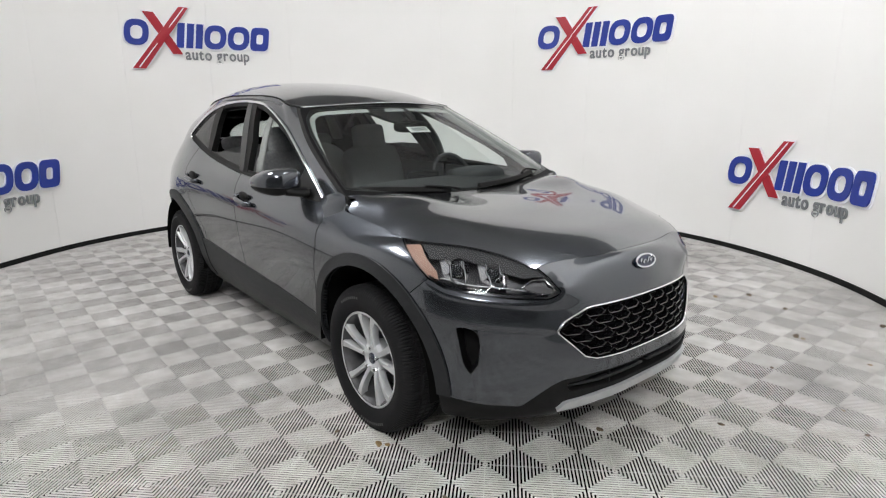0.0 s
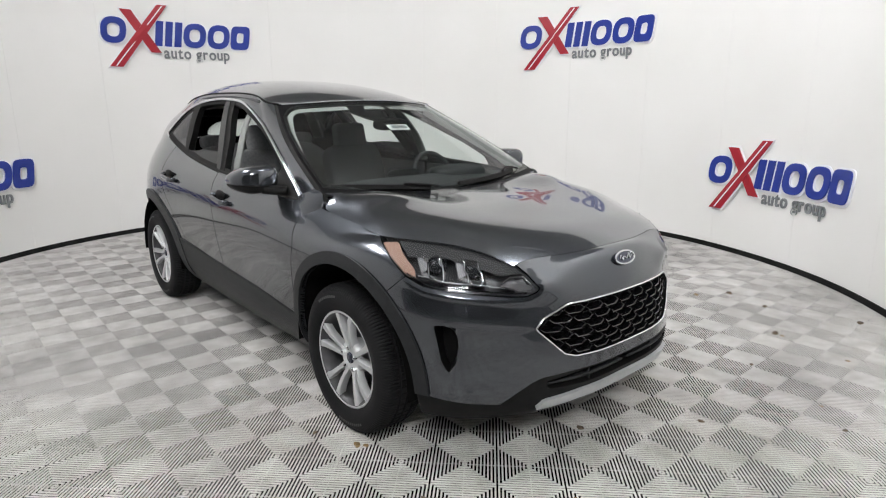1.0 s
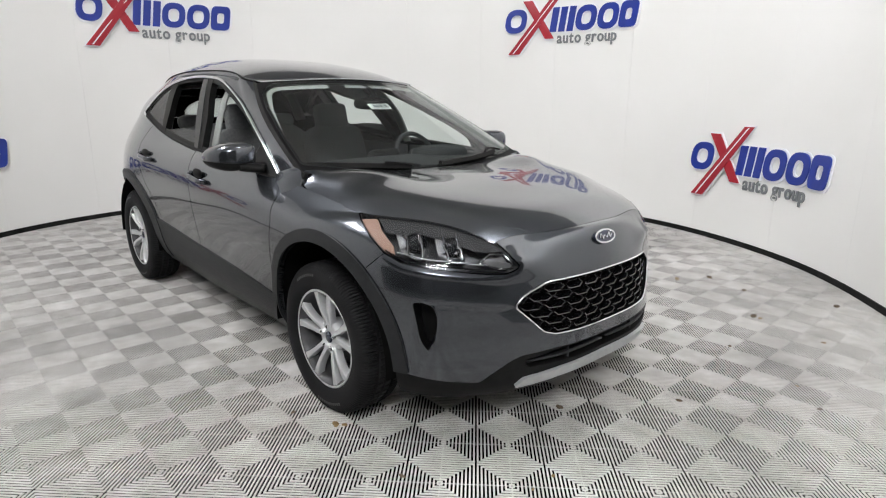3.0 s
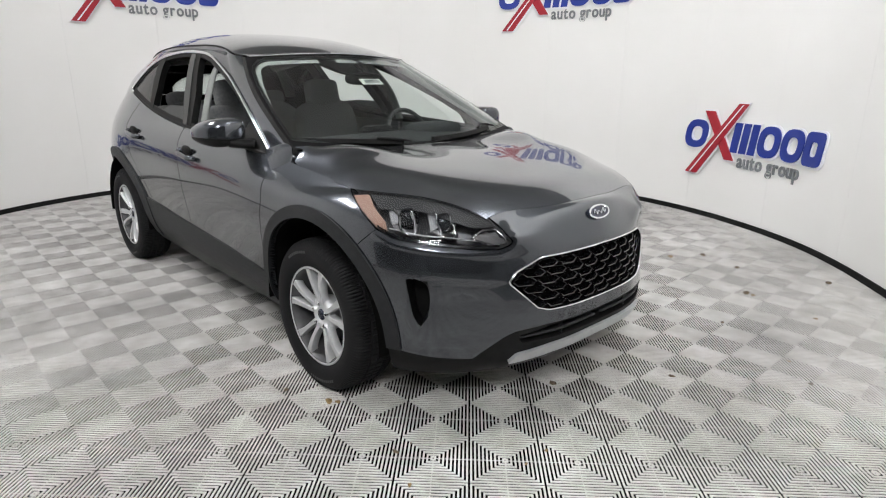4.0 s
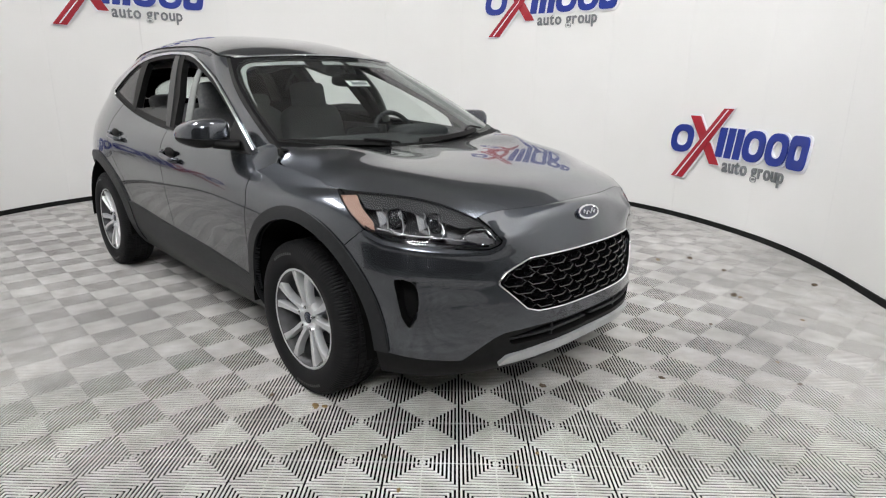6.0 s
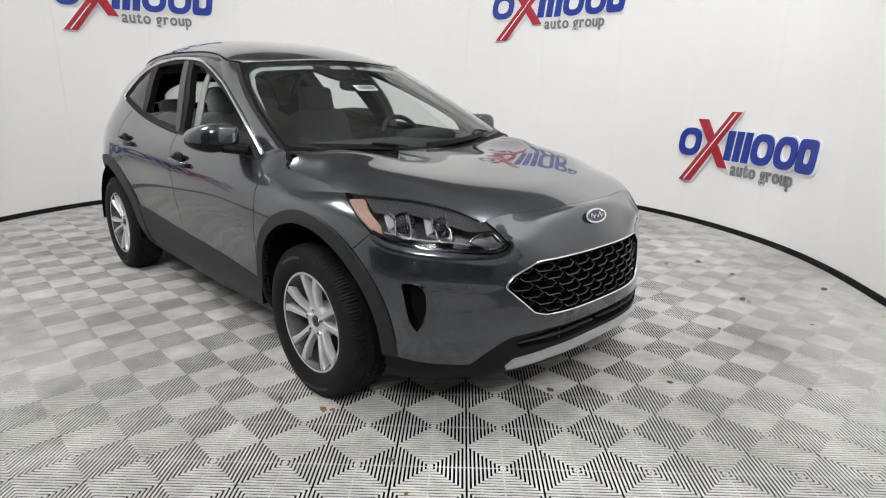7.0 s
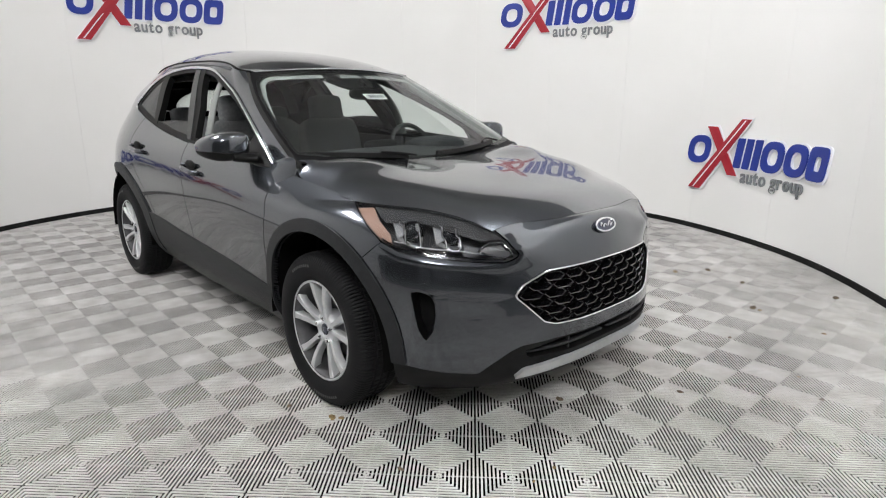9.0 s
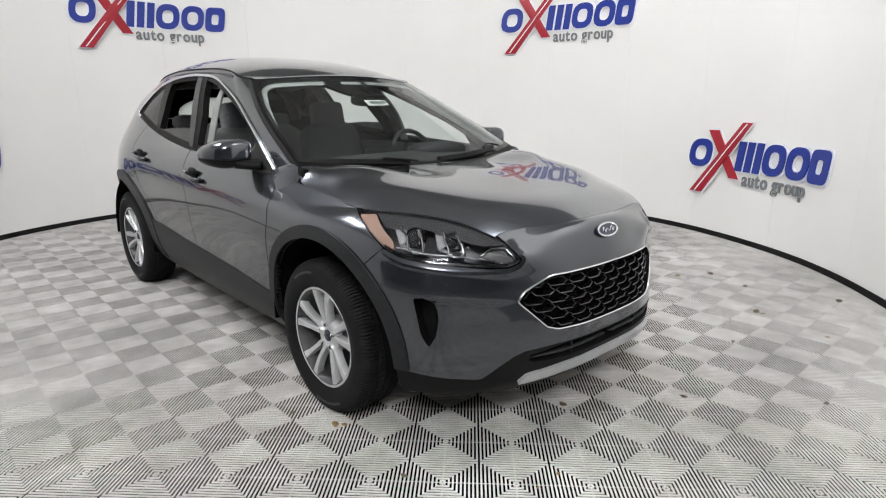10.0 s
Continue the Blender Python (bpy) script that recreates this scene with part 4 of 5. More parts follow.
def badge_part(name, shape, mat, parent):
    v, f = shape
    tilt = Euler((0, radians(-26), 0)).to_matrix()
    pts = [badge_c + tilt @ Vector(p) for p in v]
    return link_mesh(name, [tuple(p) for p in pts], f, mat, parent, smooth=True, sharp=40)


n = 40
a = np.linspace(0, 2 * np.pi, n, endpoint=False)
disc = np.concatenate([[(0.006, 0, 0)], np.stack([np.full(n, 0.005), 0.066 * np.cos(a), 0.026 * np.sin(a)], 1), np.stack([np.full(n, -0.012), 0.068 * np.cos(a), 0.028 * np.sin(a)], 1)])
badge = badge_part("badge", (disc, [[0, 1 + i, 1 + (i + 1) % n] for i in range(n)] + [[1 + i, 1 + n + i, 1 + n + (i + 1) % n, 1 + (i + 1) % n] for i in range(n)]), BADGE_BLUE, car)
tagged(badge, "blue oval badge with a chrome rim")
badge_part("rim", sweep(np.stack([np.full(n, 0.005), 0.068 * np.cos(a), 0.0275 * np.sin(a)], 1), round_section(0.0045, 0.004, 8), closed=True, up=(1, 0, 0)), CHROME, badge)
badge_part("stroke", sweep(curve_points([(0.008, -0.042, -0.004), (0.008, -0.03, 0.011), (0.008, -0.024, -0.009), (0.008, -0.01, 0.004), (0.008, 0.004, -0.007), (0.008, 0.018, 0.004), (0.008, 0.03, 0.012), (0.008, 0.026, -0.008), (0.008, 0.044, 0.003)], 60),
                           round_section(0.0022, 0.0025, 6), up=(1, 0, 0)), CHROME, badge)

# side vents of the bumper
for sgn, turned in ((-1, mirrored), (1, lambda q: q)):
    vent = tub("bumper_vent", turned(cut(BODY_HALF, f_vent)), VENTBLACK, car, 0.09, "black recessed vent beside the bumper's corner")


def on_corner(w, z, off=0.0):
    """A place on the body's front corner (right side, y < 0), off metres out from it."""
    c = np.stack([FRONT[:, 0] - FRONT[:, 1], FRONT[:, 2]], 1)
    d = ((c - np.array([w, z])) ** 2).sum(1)
    k = np.argsort(d)[:4]
    q = 1 / (d[k] + 1e-7)
    p = (FRONT[k] * q[:, None]).sum(0) / q.sum()
    out = np.array([0.72, 0.69, 0.1]) * off if w < 1.4 else np.array([0.95, 0.3, 0.1]) * off
    return np.array([p[0] + out[0], -(p[1] + out[1]), p[2] + out[2]])


def tube_on_corner(points, off, r, closed=False, n=40):
    line = [on_corner(w, z, off) for w, z in (dense(points, 0.012) if closed else [tuple(q[:2]) for q in curve_points([(a, b, 0) for a, b in points], n)])]
    return sweep(np.array(line), round_section(r, r * 0.7, 6), closed=closed)


def headlight(turned, sgn):
    region = cut(BODY_HALF, lambda p: f_lamp(p) - 0.003)
    lamp = tub("headlight", turned(region), HOUSING, car, 0.075, "headlight with clear lens, amber corner and twin projectors")
    sheet("lens", turned(cut(BODY_HALF, lambda p: f_lamp(p) - 0.001)), LENS, lamp, lift=-0.002)

    def add(name, shape, mat, smooth=True, sharp=None):
        v, f = shape
        if sgn > 0:
            v, f = mirrored((v, f))
        return link_mesh(name, v, f, mat, lamp, smooth=smooth, sharp=sharp)
    # amber corner reflector
    amber = polygon_field([(0.76, 0.94), (0.83, 0.89), (0.92, 0.838), (0.985, 0.82), (0.97, 0.86), (0.9, 0.905), (0.86, 0.945)])
    v, f, nn = outward(mirrored(cut(BODY_HALF, lambda p: np.where(p[:, 0] > 1.4, amber(corner(p)), -1))))
    add("amber_corner", (v - nn * 0.014, f), AMBER)
    # dark upper lid over the projectors
    lid = polygon_field([(0.86, 0.947), (0.93, 0.9), (1.15, 0.9), (1.3, 0.875), (1.45, 0.845), (1.58, 0.845), (1.5, 0.91), (1.2, 0.96), (0.85, 0.98)])
    v, f, nn = outward(mirrored(cut(BODY_HALF, lambda p: np.where(p[:, 0] > 1.4, lid(corner(p)), -1))))
    add("upper_lid", (v - nn * 0.012, f), LID)
    for c0, zc, wd in ((1.085, 0.862, 0.15), (1.3, 0.85, 0.14)):
        # chrome bowl, dark projector glass and a bright bracket round each beam
        centre = on_corner(c0, zc, -0.05)
        way = np.array([0.93, -0.33, -0.02])
        side = np.array([-0.33, -0.93, 0.0])
        up = np.array([0, 0, 1.0])

        def put(shape):
            v, f = shape
            return centre + v[:, :1] * side + v[:, 1:2] * way + v[:, 2:] * up, f
        add("reflector_bowl", put(lathe([(0.012, 0.046), (0.0, 0.04), (-0.02, 0.03), (-0.03, 0.008)], 28)), REFLECTOR)
        add("projector_glass", put(lathe([(-0.005, 0.033), (0.006, 0.03), (0.014, 0.02), (0.018, 0.008), (0.0185, 0.0005)], 28)), LAMPBLACK)
        frame_line = [(c0 - wd * 0.42, zc + 0.04), (c0 - wd * 0.3, zc + 0.012), (c0 - wd * 0.05, zc - 0.04), (c0 + wd * 0.36, zc - 0.036), (c0 + wd * 0.3, zc - 0.004), (c0 + wd * 0.12, zc + 0.032)]
        add("bracket", tube_on_corner(frame_line, -0.018, 0.0045), CHROME)
        for name, corners in (("reflector_wing", ((-0.78, 0.05, -0.02), (-0.32, 0.052, -0.024), (-0.2, -0.008, -0.034), (-0.52, -0.022, -0.03))),
                              ("reflector_foot", ((-0.5, -0.026, -0.03), (0.02, -0.044, -0.03), (0.04, -0.036, -0.044), (-0.46, -0.014, -0.044))),
                              ("upper_facet", ((-0.02, 0.05, -0.02), (0.12, 0.046, -0.02), (0.3, 0.004, -0.03), (0.2, 0.006, -0.034))),
                              ("side_facet", ((0.3, -0.012, -0.026), (0.42, -0.016, -0.026), (0.42, -0.036, -0.03), (0.3, -0.032, -0.03)))):
            add(name, (np.array([on_corner(c0 + wd * a, zc + b, d) for a, b, d in corners]), [[0, 1, 2, 3]]), FACET)
        ledge = [on_corner(c0 - wd * 0.7, zc - 0.044, -0.03), on_corner(c0 + wd * 0.5, zc - 0.05, -0.03), on_corner(c0 + wd * 0.5, zc - 0.038, -0.06), on_corner(c0 - wd * 0.7, zc - 0.03, -0.06)]
        add("ledge", (np.array(ledge), [[0, 1, 2, 3]]), HOUSING)
    sig = [(1.452, 0.803), (1.51, 0.832), (1.585, 0.832), (1.642, 0.793), (1.636, 0.777), (1.563, 0.777)]
    add("signal_rim", tube_on_corner(sig, -0.012, 0.004, closed=True), CHROME)
    sf = polygon_field(sig)
    v, f, nn = outward(mirrored(cut(BODY_HALF, lambda p: np.where(p[:, 0] > 1.4, sf(corner(p)), -1))))
    add("signal_reflector", (v - nn * 0.03, f), material("signal_grey", (0.3, 0.3, 0.31), 0.25, 0.7))
    low_line = [(0.93, 0.838), (1.03, 0.812), (1.18, 0.798), (1.33, 0.787), (1.48, 0.776), (1.6, 0.772)]
    add("lower_trim", tube_on_corner(low_line, -0.01, 0.0045, n=60), GLOSSBLACK)
    add("light_guide", tube_on_corner([(1.0, 0.832), (1.18, 0.815), (1.36, 0.803), (1.5, 0.79)], -0.02, 0.0035, n=50), material("light_guide_grey", (0.4, 0.41, 0.42), 0.3))


headlight(mirrored, -1)
headlight(lambda q: q, 1)


# ---- mirrors, handles, antenna ----
def blob(centre, half, power=2.6, nu=28, nv=18, shape=None):
    """A rounded box-like solid."""
    u = np.linspace(0, 2 * np.pi, nu, endpoint=False)
    w = np.linspace(-np.pi / 2, np.pi / 2, nv)

    def sp(t):
        return np.sign(t) * np.abs(t) ** (2 / power)
    x = sp(np.cos(w))[:, None] * sp(np.cos(u))[None]
    y = sp(np.cos(w))[:, None] * sp(np.sin(u))[None]
    z = sp(np.sin(w))[:, None] * np.ones(nu)[None]
    v = np.stack([x, y, z], -1).reshape(-1, 3)
    if shape:
        v = shape(v)
    v = v * np.array(half) + np.array(centre)
    f = [[i * nu + k, i * nu + (k + 1) % nu, (i + 1) * nu + (k + 1) % nu, (i + 1) * nu + k] for i in range(nv - 1) for k in range(nu)]
    return v, f


def mirror_shape(sgn):
    def go(v):
        q = v.copy()
        out = -q[:, 1] if sgn < 0 else q[:, 1]
        q[:, 2] *= 1 - 0.34 * np.clip(out, -0.2, 1) ** 2
        q[:, 2] -= 0.12 * np.clip(out, -1, 1)
        q[:, 0] -= 0.9 * np.clip(out, -0.3, 1) ** 2
        return q
    return go


for sgn in (-1, 1):
    v, f = blob((0.665, sgn * 0.95, 1.12), (0.08, 0.112, 0.07), 3.3, 56, 36, mirror_shape(sgn))
    cap = clip((v, f), lambda p: p[:, 2] - 1.097 - 0.06 * (np.abs(p[:, 1]) - 0.98))
    foot = clip((v, f), lambda p: 1.0945 + 0.06 * (np.abs(p[:, 1]) - 0.98) - p[:, 2])
    door_mirror = panel("door_mirror", cap, PAINT, car, "painted door mirror on a black foot", depth=0.006, centre=(0.7, sgn * 0.978, 1.11))
    panel("lower_shell", foot, BLACK, door_mirror, depth=0.006, lift=-0.002, centre=(0.7, sgn * 0.978, 1.11))
    arm = curve_points([(0.7, sgn * 0.93, 1.074), (0.72, sgn * 0.88, 1.066), (0.75, sgn * 0.82, 1.06)], 10)
    link_mesh("arm", *sweep(arm, round_section(0.045, 0.024, 12)), BLACK, door_mirror)
    tri = [(0.9, 1.03), (0.6, 1.045), (0.59, 1.185), (0.7, 1.13)]
    sail = cut(SIDE_HALF, lambda p: polygon_field(tri)(xz(p)))
    panel("mirror_sail", mirrored(sail) if sgn < 0 else sail, BLACK, door_mirror, depth=0.02, lift=-0.001)
    for key, x0, x1, z0, z1 in (("front", 0.0, 0.2, 0.962, 0.94), ("rear", -0.93, -0.72, 1.012, 0.992)):
        door = doors[sgn, key]
        ys = [np.interp(t, [0, 0.15, 0.85, 1], [0.915, 0.95, 0.95, 0.92]) for t in np.linspace(0, 1, 12)]
        path = [(x0 + (x1 - x0) * t, sgn * y, z0 + (z1 - z0) * t) for t, y in zip(np.linspace(0, 1, 12), ys)]
        link_mesh("handle", *sweep(np.array(path), round_section(0.011, 0.016, 10)), PAINT, door, "painted pull handle")
        link_mesh("handle_cup", *blob((x0 + 0.07, sgn * 0.912, z0 + 0.016), (0.06, 0.012, 0.026), 2.4), BLACK, door)
        link_mesh("handle_cap", *blob((x0 - 0.015, sgn * 0.922, z0 + 0.004), (0.022, 0.02, 0.02), 2.6), PAINT, door)
bm = bmesh.new()
bmesh.ops.create_cone(bm, cap_ends=True, segments=16, radius1=0.03, radius2=0.012, depth=0.03, matrix=Matrix.Translation((-1.38, 0, 1.655)))
bm_link("antenna", bm, BLACK, car, smooth=40)


# ---- wheels ----
# silver barrel darkened in its colour, for the shade behind the spokes
SHADED_BARREL = mottle(material("shaded_wheel_barrel", (0.2, 0.2, 0.21), 0.5, 0.7), (0.06, 0.06, 0.062), (0.1, 0.1, 0.105), 20, rough=(0.45, 0.6))
RELIEF = material("sidewall_relief", (0.045, 0.045, 0.046), 0.5)


def wheel(cx, sgn, spin):
    hub = new("wheel")
    hub.parent = car
    hub.location = (cx, sgn * 0.79, 0.352)
    if sgn > 0:
        hub.rotation_euler = (0, 0, math.pi)
    tagged(hub, "silver alloy wheel with five twin spokes and black tyre")
    # outboard is -y
    prof = [(0.09, 0.222), (0.108, 0.245), (0.114, 0.285), (0.108, 0.318), (0.099, 0.336), (0.088, 0.346), (0.072, 0.3505), (0.046, 0.352), (0.043, 0.344), (0.036, 0.344), (0.033, 0.352),
            (0.006, 0.352), (0.003, 0.344), (-0.003, 0.344), (-0.006, 0.352), (-0.033, 0.352), (-0.036, 0.344), (-0.043, 0.344), (-0.046, 0.352), (-0.072, 0.3505), (-0.088, 0.346), (-0.099, 0.336),
            (-0.108, 0.318), (-0.114, 0.285), (-0.108, 0.245), (-0.09, 0.222)]
    prof = [(-o, r) for o, r in prof]
    m = 576
    v, f = lathe(prof, m)
    ring = np.arange(len(v)) // m
    step = np.arange(len(v)) % m
    dip = np.isin(ring, [4, 5, 6, 7, 18, 19, 20, 21]) & (step % 4 < 1)
    mid = np.isin(ring, [10, 11, 14, 15]) & (step % 8 < 2)
    radial = np.hypot(v[:, 0], v[:, 2])
    scale = 1 - (0.007 * dip + 0.005 * mid) / radial
    v[:, 0] *= scale
    v[:, 2] *= scale
    tyre = link_mesh("tyre", v, f, TYRE, hub, "black tyre with blocky tread", sharp=32)
    for a0, count in ((radians(96), 9), (radians(262), 11)):
        for i in range(count):
            a1 = a0 + i * 0.062
            q = []
            for da, r in ((0, 0.292), (0.04, 0.292), (0.04, 0.304), (0, 0.304)):
                q.append((r * math.cos(a1 + da), -0.1152, r * math.sin(a1 + da)))
            link_mesh("sidewall_mark", q, [[0, 1, 2, 3]], RELIEF, tyre, smooth=False)
    lip_prof = [(-0.096, 0.219), (-0.099, 0.225), (-0.096, 0.2295), (-0.09, 0.23), (-0.086, 0.222), (-0.07, 0.208), (-0.02, 0.2), (0.08, 0.2), (0.09, 0.225)]
    inner_prof = [(-0.096, 0.219), (-0.09, 0.213), (-0.07, 0.205), (-0.02, 0.197), (0.08, 0.197)]
    link_mesh("rim", *lathe(lip_prof, 72), SILVER, hub, "silver alloy rim")
    link_mesh("barrel", *lathe(inner_prof, 72), SHADED_BARREL, hub)
    link_mesh("brake_disc", *lathe([(0.03, 0.03), (0.03, 0.15), (0.05, 0.15), (0.05, 0.03)], 40), material("brake_steel", (0.12, 0.12, 0.125), 0.4, 0.9), hub)
    link_mesh("barrel_back", *lathe([(0.075, 0.0), (0.075, 0.2)], 40), VOID, hub)
    link_mesh("hub_face", *lathe([(-0.062, 0.0), (-0.066, 0.03), (-0.067, 0.064), (-0.062, 0.076), (-0.03, 0.082), (0.0, 0.08)], 40), SILVER, hub)
    link_mesh("centre_cap", *lathe([(-0.074, 0.0), (-0.073, 0.018), (-0.07, 0.026), (-0.06, 0.028)], 28), material("cap_dark_blue", (0.015, 0.02, 0.04), 0.25, 0.3, 0.8), hub)
    for i in range(5):
        base = radians(spin) + i * 2 * math.pi / 5
        for d in (-1, 1):
            pts, fc = [], []
            steps = 8
            for k in range(steps + 1):
                t = k / steps
                r = 0.055 + (0.216 - 0.055) * t
                ang = base + d * radians(9.5 + 4.5 * t + (5 * (1 - t) ** 3))
                half = 0.0112 + 0.003 * abs(2 * t - 0.7) + 0.0045 * max(0, t - 0.8) * 5
                o = -0.068 - 0.026 * math.sin(min(1, t * 1.05) * math.pi / 2)
                c, s = math.cos(ang), math.sin(ang)
                for w, dep in ((-half * 0.8, 0.0), (half * 0.8, 0.0), (half, 0.006), (half * 0.9, 0.035), (-half * 0.9, 0.035), (-half, 0.006)):
                    pts.append((r * c - w * s, o + dep, r * s + w * c))
            for k in range(steps):
                for a1 in range(6):
                    b1 = (a1 + 1) % 6
                    fc.append([6 * k + a1, 6 * k + b1, 6 * k + 6 + b1, 6 * k + 6 + a1])
            fc += [[5, 4, 3, 2, 1, 0], [6 * steps + q for q in range(6)]]
            link_mesh("spoke", pts, fc, SILVER, hub, sharp=35)
        ang = base
        nut = [(r * 1.0 * math.cos(q) + 0.054 * math.cos(ang), o, r * math.sin(q) + 0.054 * math.sin(ang)) for r, o in ((0.011, -0.064), (0.011, -0.08), (0.006, -0.084)) for q in np.linspace(0, 2 * math.pi, 6, endpoint=False)]
        link_mesh("lug_nut", nut, [[6 * k + q, 6 * k + (q + 1) % 6, 6 * k + 6 + (q + 1) % 6, 6 * k + 6 + q] for k in range(2) for q in range(6)] + [[12, 13, 14, 15, 16, 17]], CHROME, hub, sharp=30)
    return hub


for cx, spin in ((1.355, -54), (-1.355, -20)):
    for sgn in (-1, 1):
        wheel(cx, sgn, spin)
        v, f = lathe([(0, 0.455), (0.34, 0.455)], 40)
        liner = clip((v, f), lambda p: p[:, 2] + 0.03)
        v, f = liner
        link_mesh("wheel_liner", v * np.array([1, sgn, 1]) + np.array([cx + 0.02, sgn * 0.55, 0.352]), f, VOID, car)
        back = [(cx + 0.02 + 0.46 * math.cos(q), sgn * 0.55, 0.352 + 0.46 * math.sin(q)) for q in np.linspace(-0.3, math.pi + 0.3, 24)]
        link_mesh("liner_wall", back, [list(range(24))], VOID, car)
bm = bmesh.new()
box(bm, (4.1, 0.96, 0.05), Matrix.Translation((-0.06, 0, 0.275)))
for cx, w in ((0, 1.75), (-1.96, 0.26)):
    box(bm, (w, 1.5, 0.05), Matrix.Translation((cx, 0, 0.265)))
bm_link("underbody", bm, VOID, car)


# ---- inside the car ----
def soft_part(name, centre, half, mat, parent, power=3.2, rot=0.0, label="", shape=None):
    v, f = blob((0, 0, 0), half, power, 36, 22, shape)
    m = Matrix.Translation(centre) @ Euler((0, radians(rot), 0)).to_matrix().to_4x4()
    return link_mesh(name, [tuple(m @ Vector(p)) for p in v], f, mat, parent, label)


for y in (-0.34, 0.36):
    seat = soft_part("front_seat", (-0.1, y, 0.56), (0.27, 0.25, 0.09), CLOTH, car, 3.5, -6, "dark grey cloth front seat")
    soft_part("backrest", (-0.42, y, 0.87), (0.075, 0.245, 0.33), CLOTH, seat, 6, -17)
    soft_part("headrest", (-0.52, y, 1.255), (0.05, 0.13, 0.1), CLOTH, seat, 6, -12)
    for d in (-0.05, 0.05):
        link_mesh("headrest_post", *sweep(np.array([(-0.52, y + d, 1.23), (-0.5, y + d, 1.12)]), round_section(0.007, 0.007, 8)), CHROME, seat)
bench = soft_part("rear_bench", (-0.98, 0, 0.6), (0.28, 0.62, 0.1), CLOTH, car, 4, -5, "dark grey cloth rear bench")
soft_part("backrest", (-1.28, 0, 0.88), (0.08, 0.62, 0.32), CLOTH, bench, 4, -18)
for y in (-0.38, 0.0, 0.38):
    soft_part("headrest", (-1.38, y, 1.2), (0.045, 0.12, 0.06), CLOTH, bench, 3.0, -10)
dash = soft_part("dashboard", (0.87, 0, 0.925), (0.27, 0.74, 0.14), DASH, car, 3.6, 6, "dark dashboard under the windscreen")
soft_part("screen", (0.66, 0.0, 1.04), (0.012, 0.12, 0.07), GLOSSBLACK, dash, 5, -8)
soft_part("cluster_hood", (0.74, 0.37, 1.065), (0.11, 0.19, 0.055), DASH, dash, 3)
link_mesh("stitch_line", *sweep(curve_points([(0.74, -0.6, 1.052), (0.78, -0.3, 1.064), (0.8, 0, 1.068), (0.78, 0.3, 1.064)], 40), round_section(0.002, 0.002, 5)), LINER, dash)
wheel_ring = np.array([(0.0, 0.158 * math.cos(q), 0.158 * math.sin(q)) for q in np.linspace(0, 2 * math.pi, 48, endpoint=False)])
tilt = Euler((0, radians(-24), 0)).to_matrix()
ringp = np.array([tuple(Vector((0.5, 0.37, 1.03)) + tilt @ Vector(p)) for p in wheel_ring])
steering = link_mesh("steering_wheel", *sweep(ringp, round_section(0.015, 0.015, 10), closed=True, up=(1, 0, 0)), DASH, car, "black steering wheel")
soft_part("hub", (0.52, 0.37, 1.025), (0.035, 0.075, 0.06), DASH, steering, 2.6, -24)
for dy, dz in ((-0.13, 0.0), (0.13, 0.0), (0, -0.12)):
    soft_part("spoke", (0.515, 0.37 + dy, 1.028 + dz), (0.012, 0.06 if dy else 0.02, 0.018 if dy else 0.06), DASH, steering, 3, -24)
rear_view = soft_part("rear_view_mirror", (0.53, 0.0, 1.372), (0.022, 0.125, 0.036), BLACK, car, 3, 0, "black rear-view mirror behind the windscreen")
link_mesh("stalk", *sweep(np.array([(0.53, 0, 1.39), (0.5, 0, 1.42), (0.46, 0, 1.45)]), round_section(0.012, 0.012, 8)), BLACK, rear_view)
# headliner, inner pillars, door cards
v, f, n = outward(both(ROOF_HALF))
link_mesh("headliner", v - n * 0.035, f, LINER, car)
for sgn in (-1, 1):
    for name, pts, w, mat in (("b_pillar_lining", [(-0.06, 0.75, 1.08), (-0.09, 0.69, 1.26), (-0.16, 0.61, 1.4), (-0.22, 0.52, 1.5)], 0.042, POSTGREY),
                              ("a_pillar_lining", [(0.97, 0.7, 1.08), (0.72, 0.64, 1.22), (0.45, 0.57, 1.352), (0.24, 0.51, 1.455)], 0.045, LINER),
                              ("c_pillar_lining", [(-0.95, 0.72, 1.14), (-0.98, 0.67, 1.28), (-1.03, 0.6, 1.42), (-1.06, 0.52, 1.53)], 0.05, DASH),
                              ("d_pillar_lining", [(-1.5, 0.64, 1.2), (-1.5, 0.6, 1.32), (-1.48, 0.54, 1.42), (-1.46, 0.46, 1.5)], 0.1, DASH)):
        if name == "a_pillar_lining" and sgn < 0:
            continue
        path = curve_points([(x, sgn * y, z) for x, y, z in pts], 14)
        link_mesh(name, *sweep(path, round_section(w, 0.014, 10), up=(0, sgn, 0.3)), mat, car)
    rail = curve_points([(0.0, sgn * 0.545, 1.49), (-0.3, sgn * 0.54, 1.515), (-0.8, sgn * 0.535, 1.525), (-1.2, sgn * 0.53, 1.5), (-1.5, sgn * 0.5, 1.45)], 24)
    link_mesh("roof_rail_lining", *sweep(rail, round_section(0.05, 0.04, 10)), DASH, car)
    for x0, x1, key in ((0.9, -0.05, "front"), (-0.09, -0.95, "rear")):
        bm = bmesh.new()
        box(bm, (abs(x1 - x0), 0.03, 0.62), Matrix.Translation(((x0 + x1) / 2, sgn * 0.77, 0.745)), 0.012)
        bm_link("door_card", bm, DASH, doors[sgn, key], smooth=30)
bm = bmesh.new()
box(bm, (0.03, 1.4, 0.6), Matrix.Translation((1.06, 0, 0.7)))
box(bm, (2.6, 1.5, 0.03), Matrix.Translation((-0.3, 0, 0.4)))
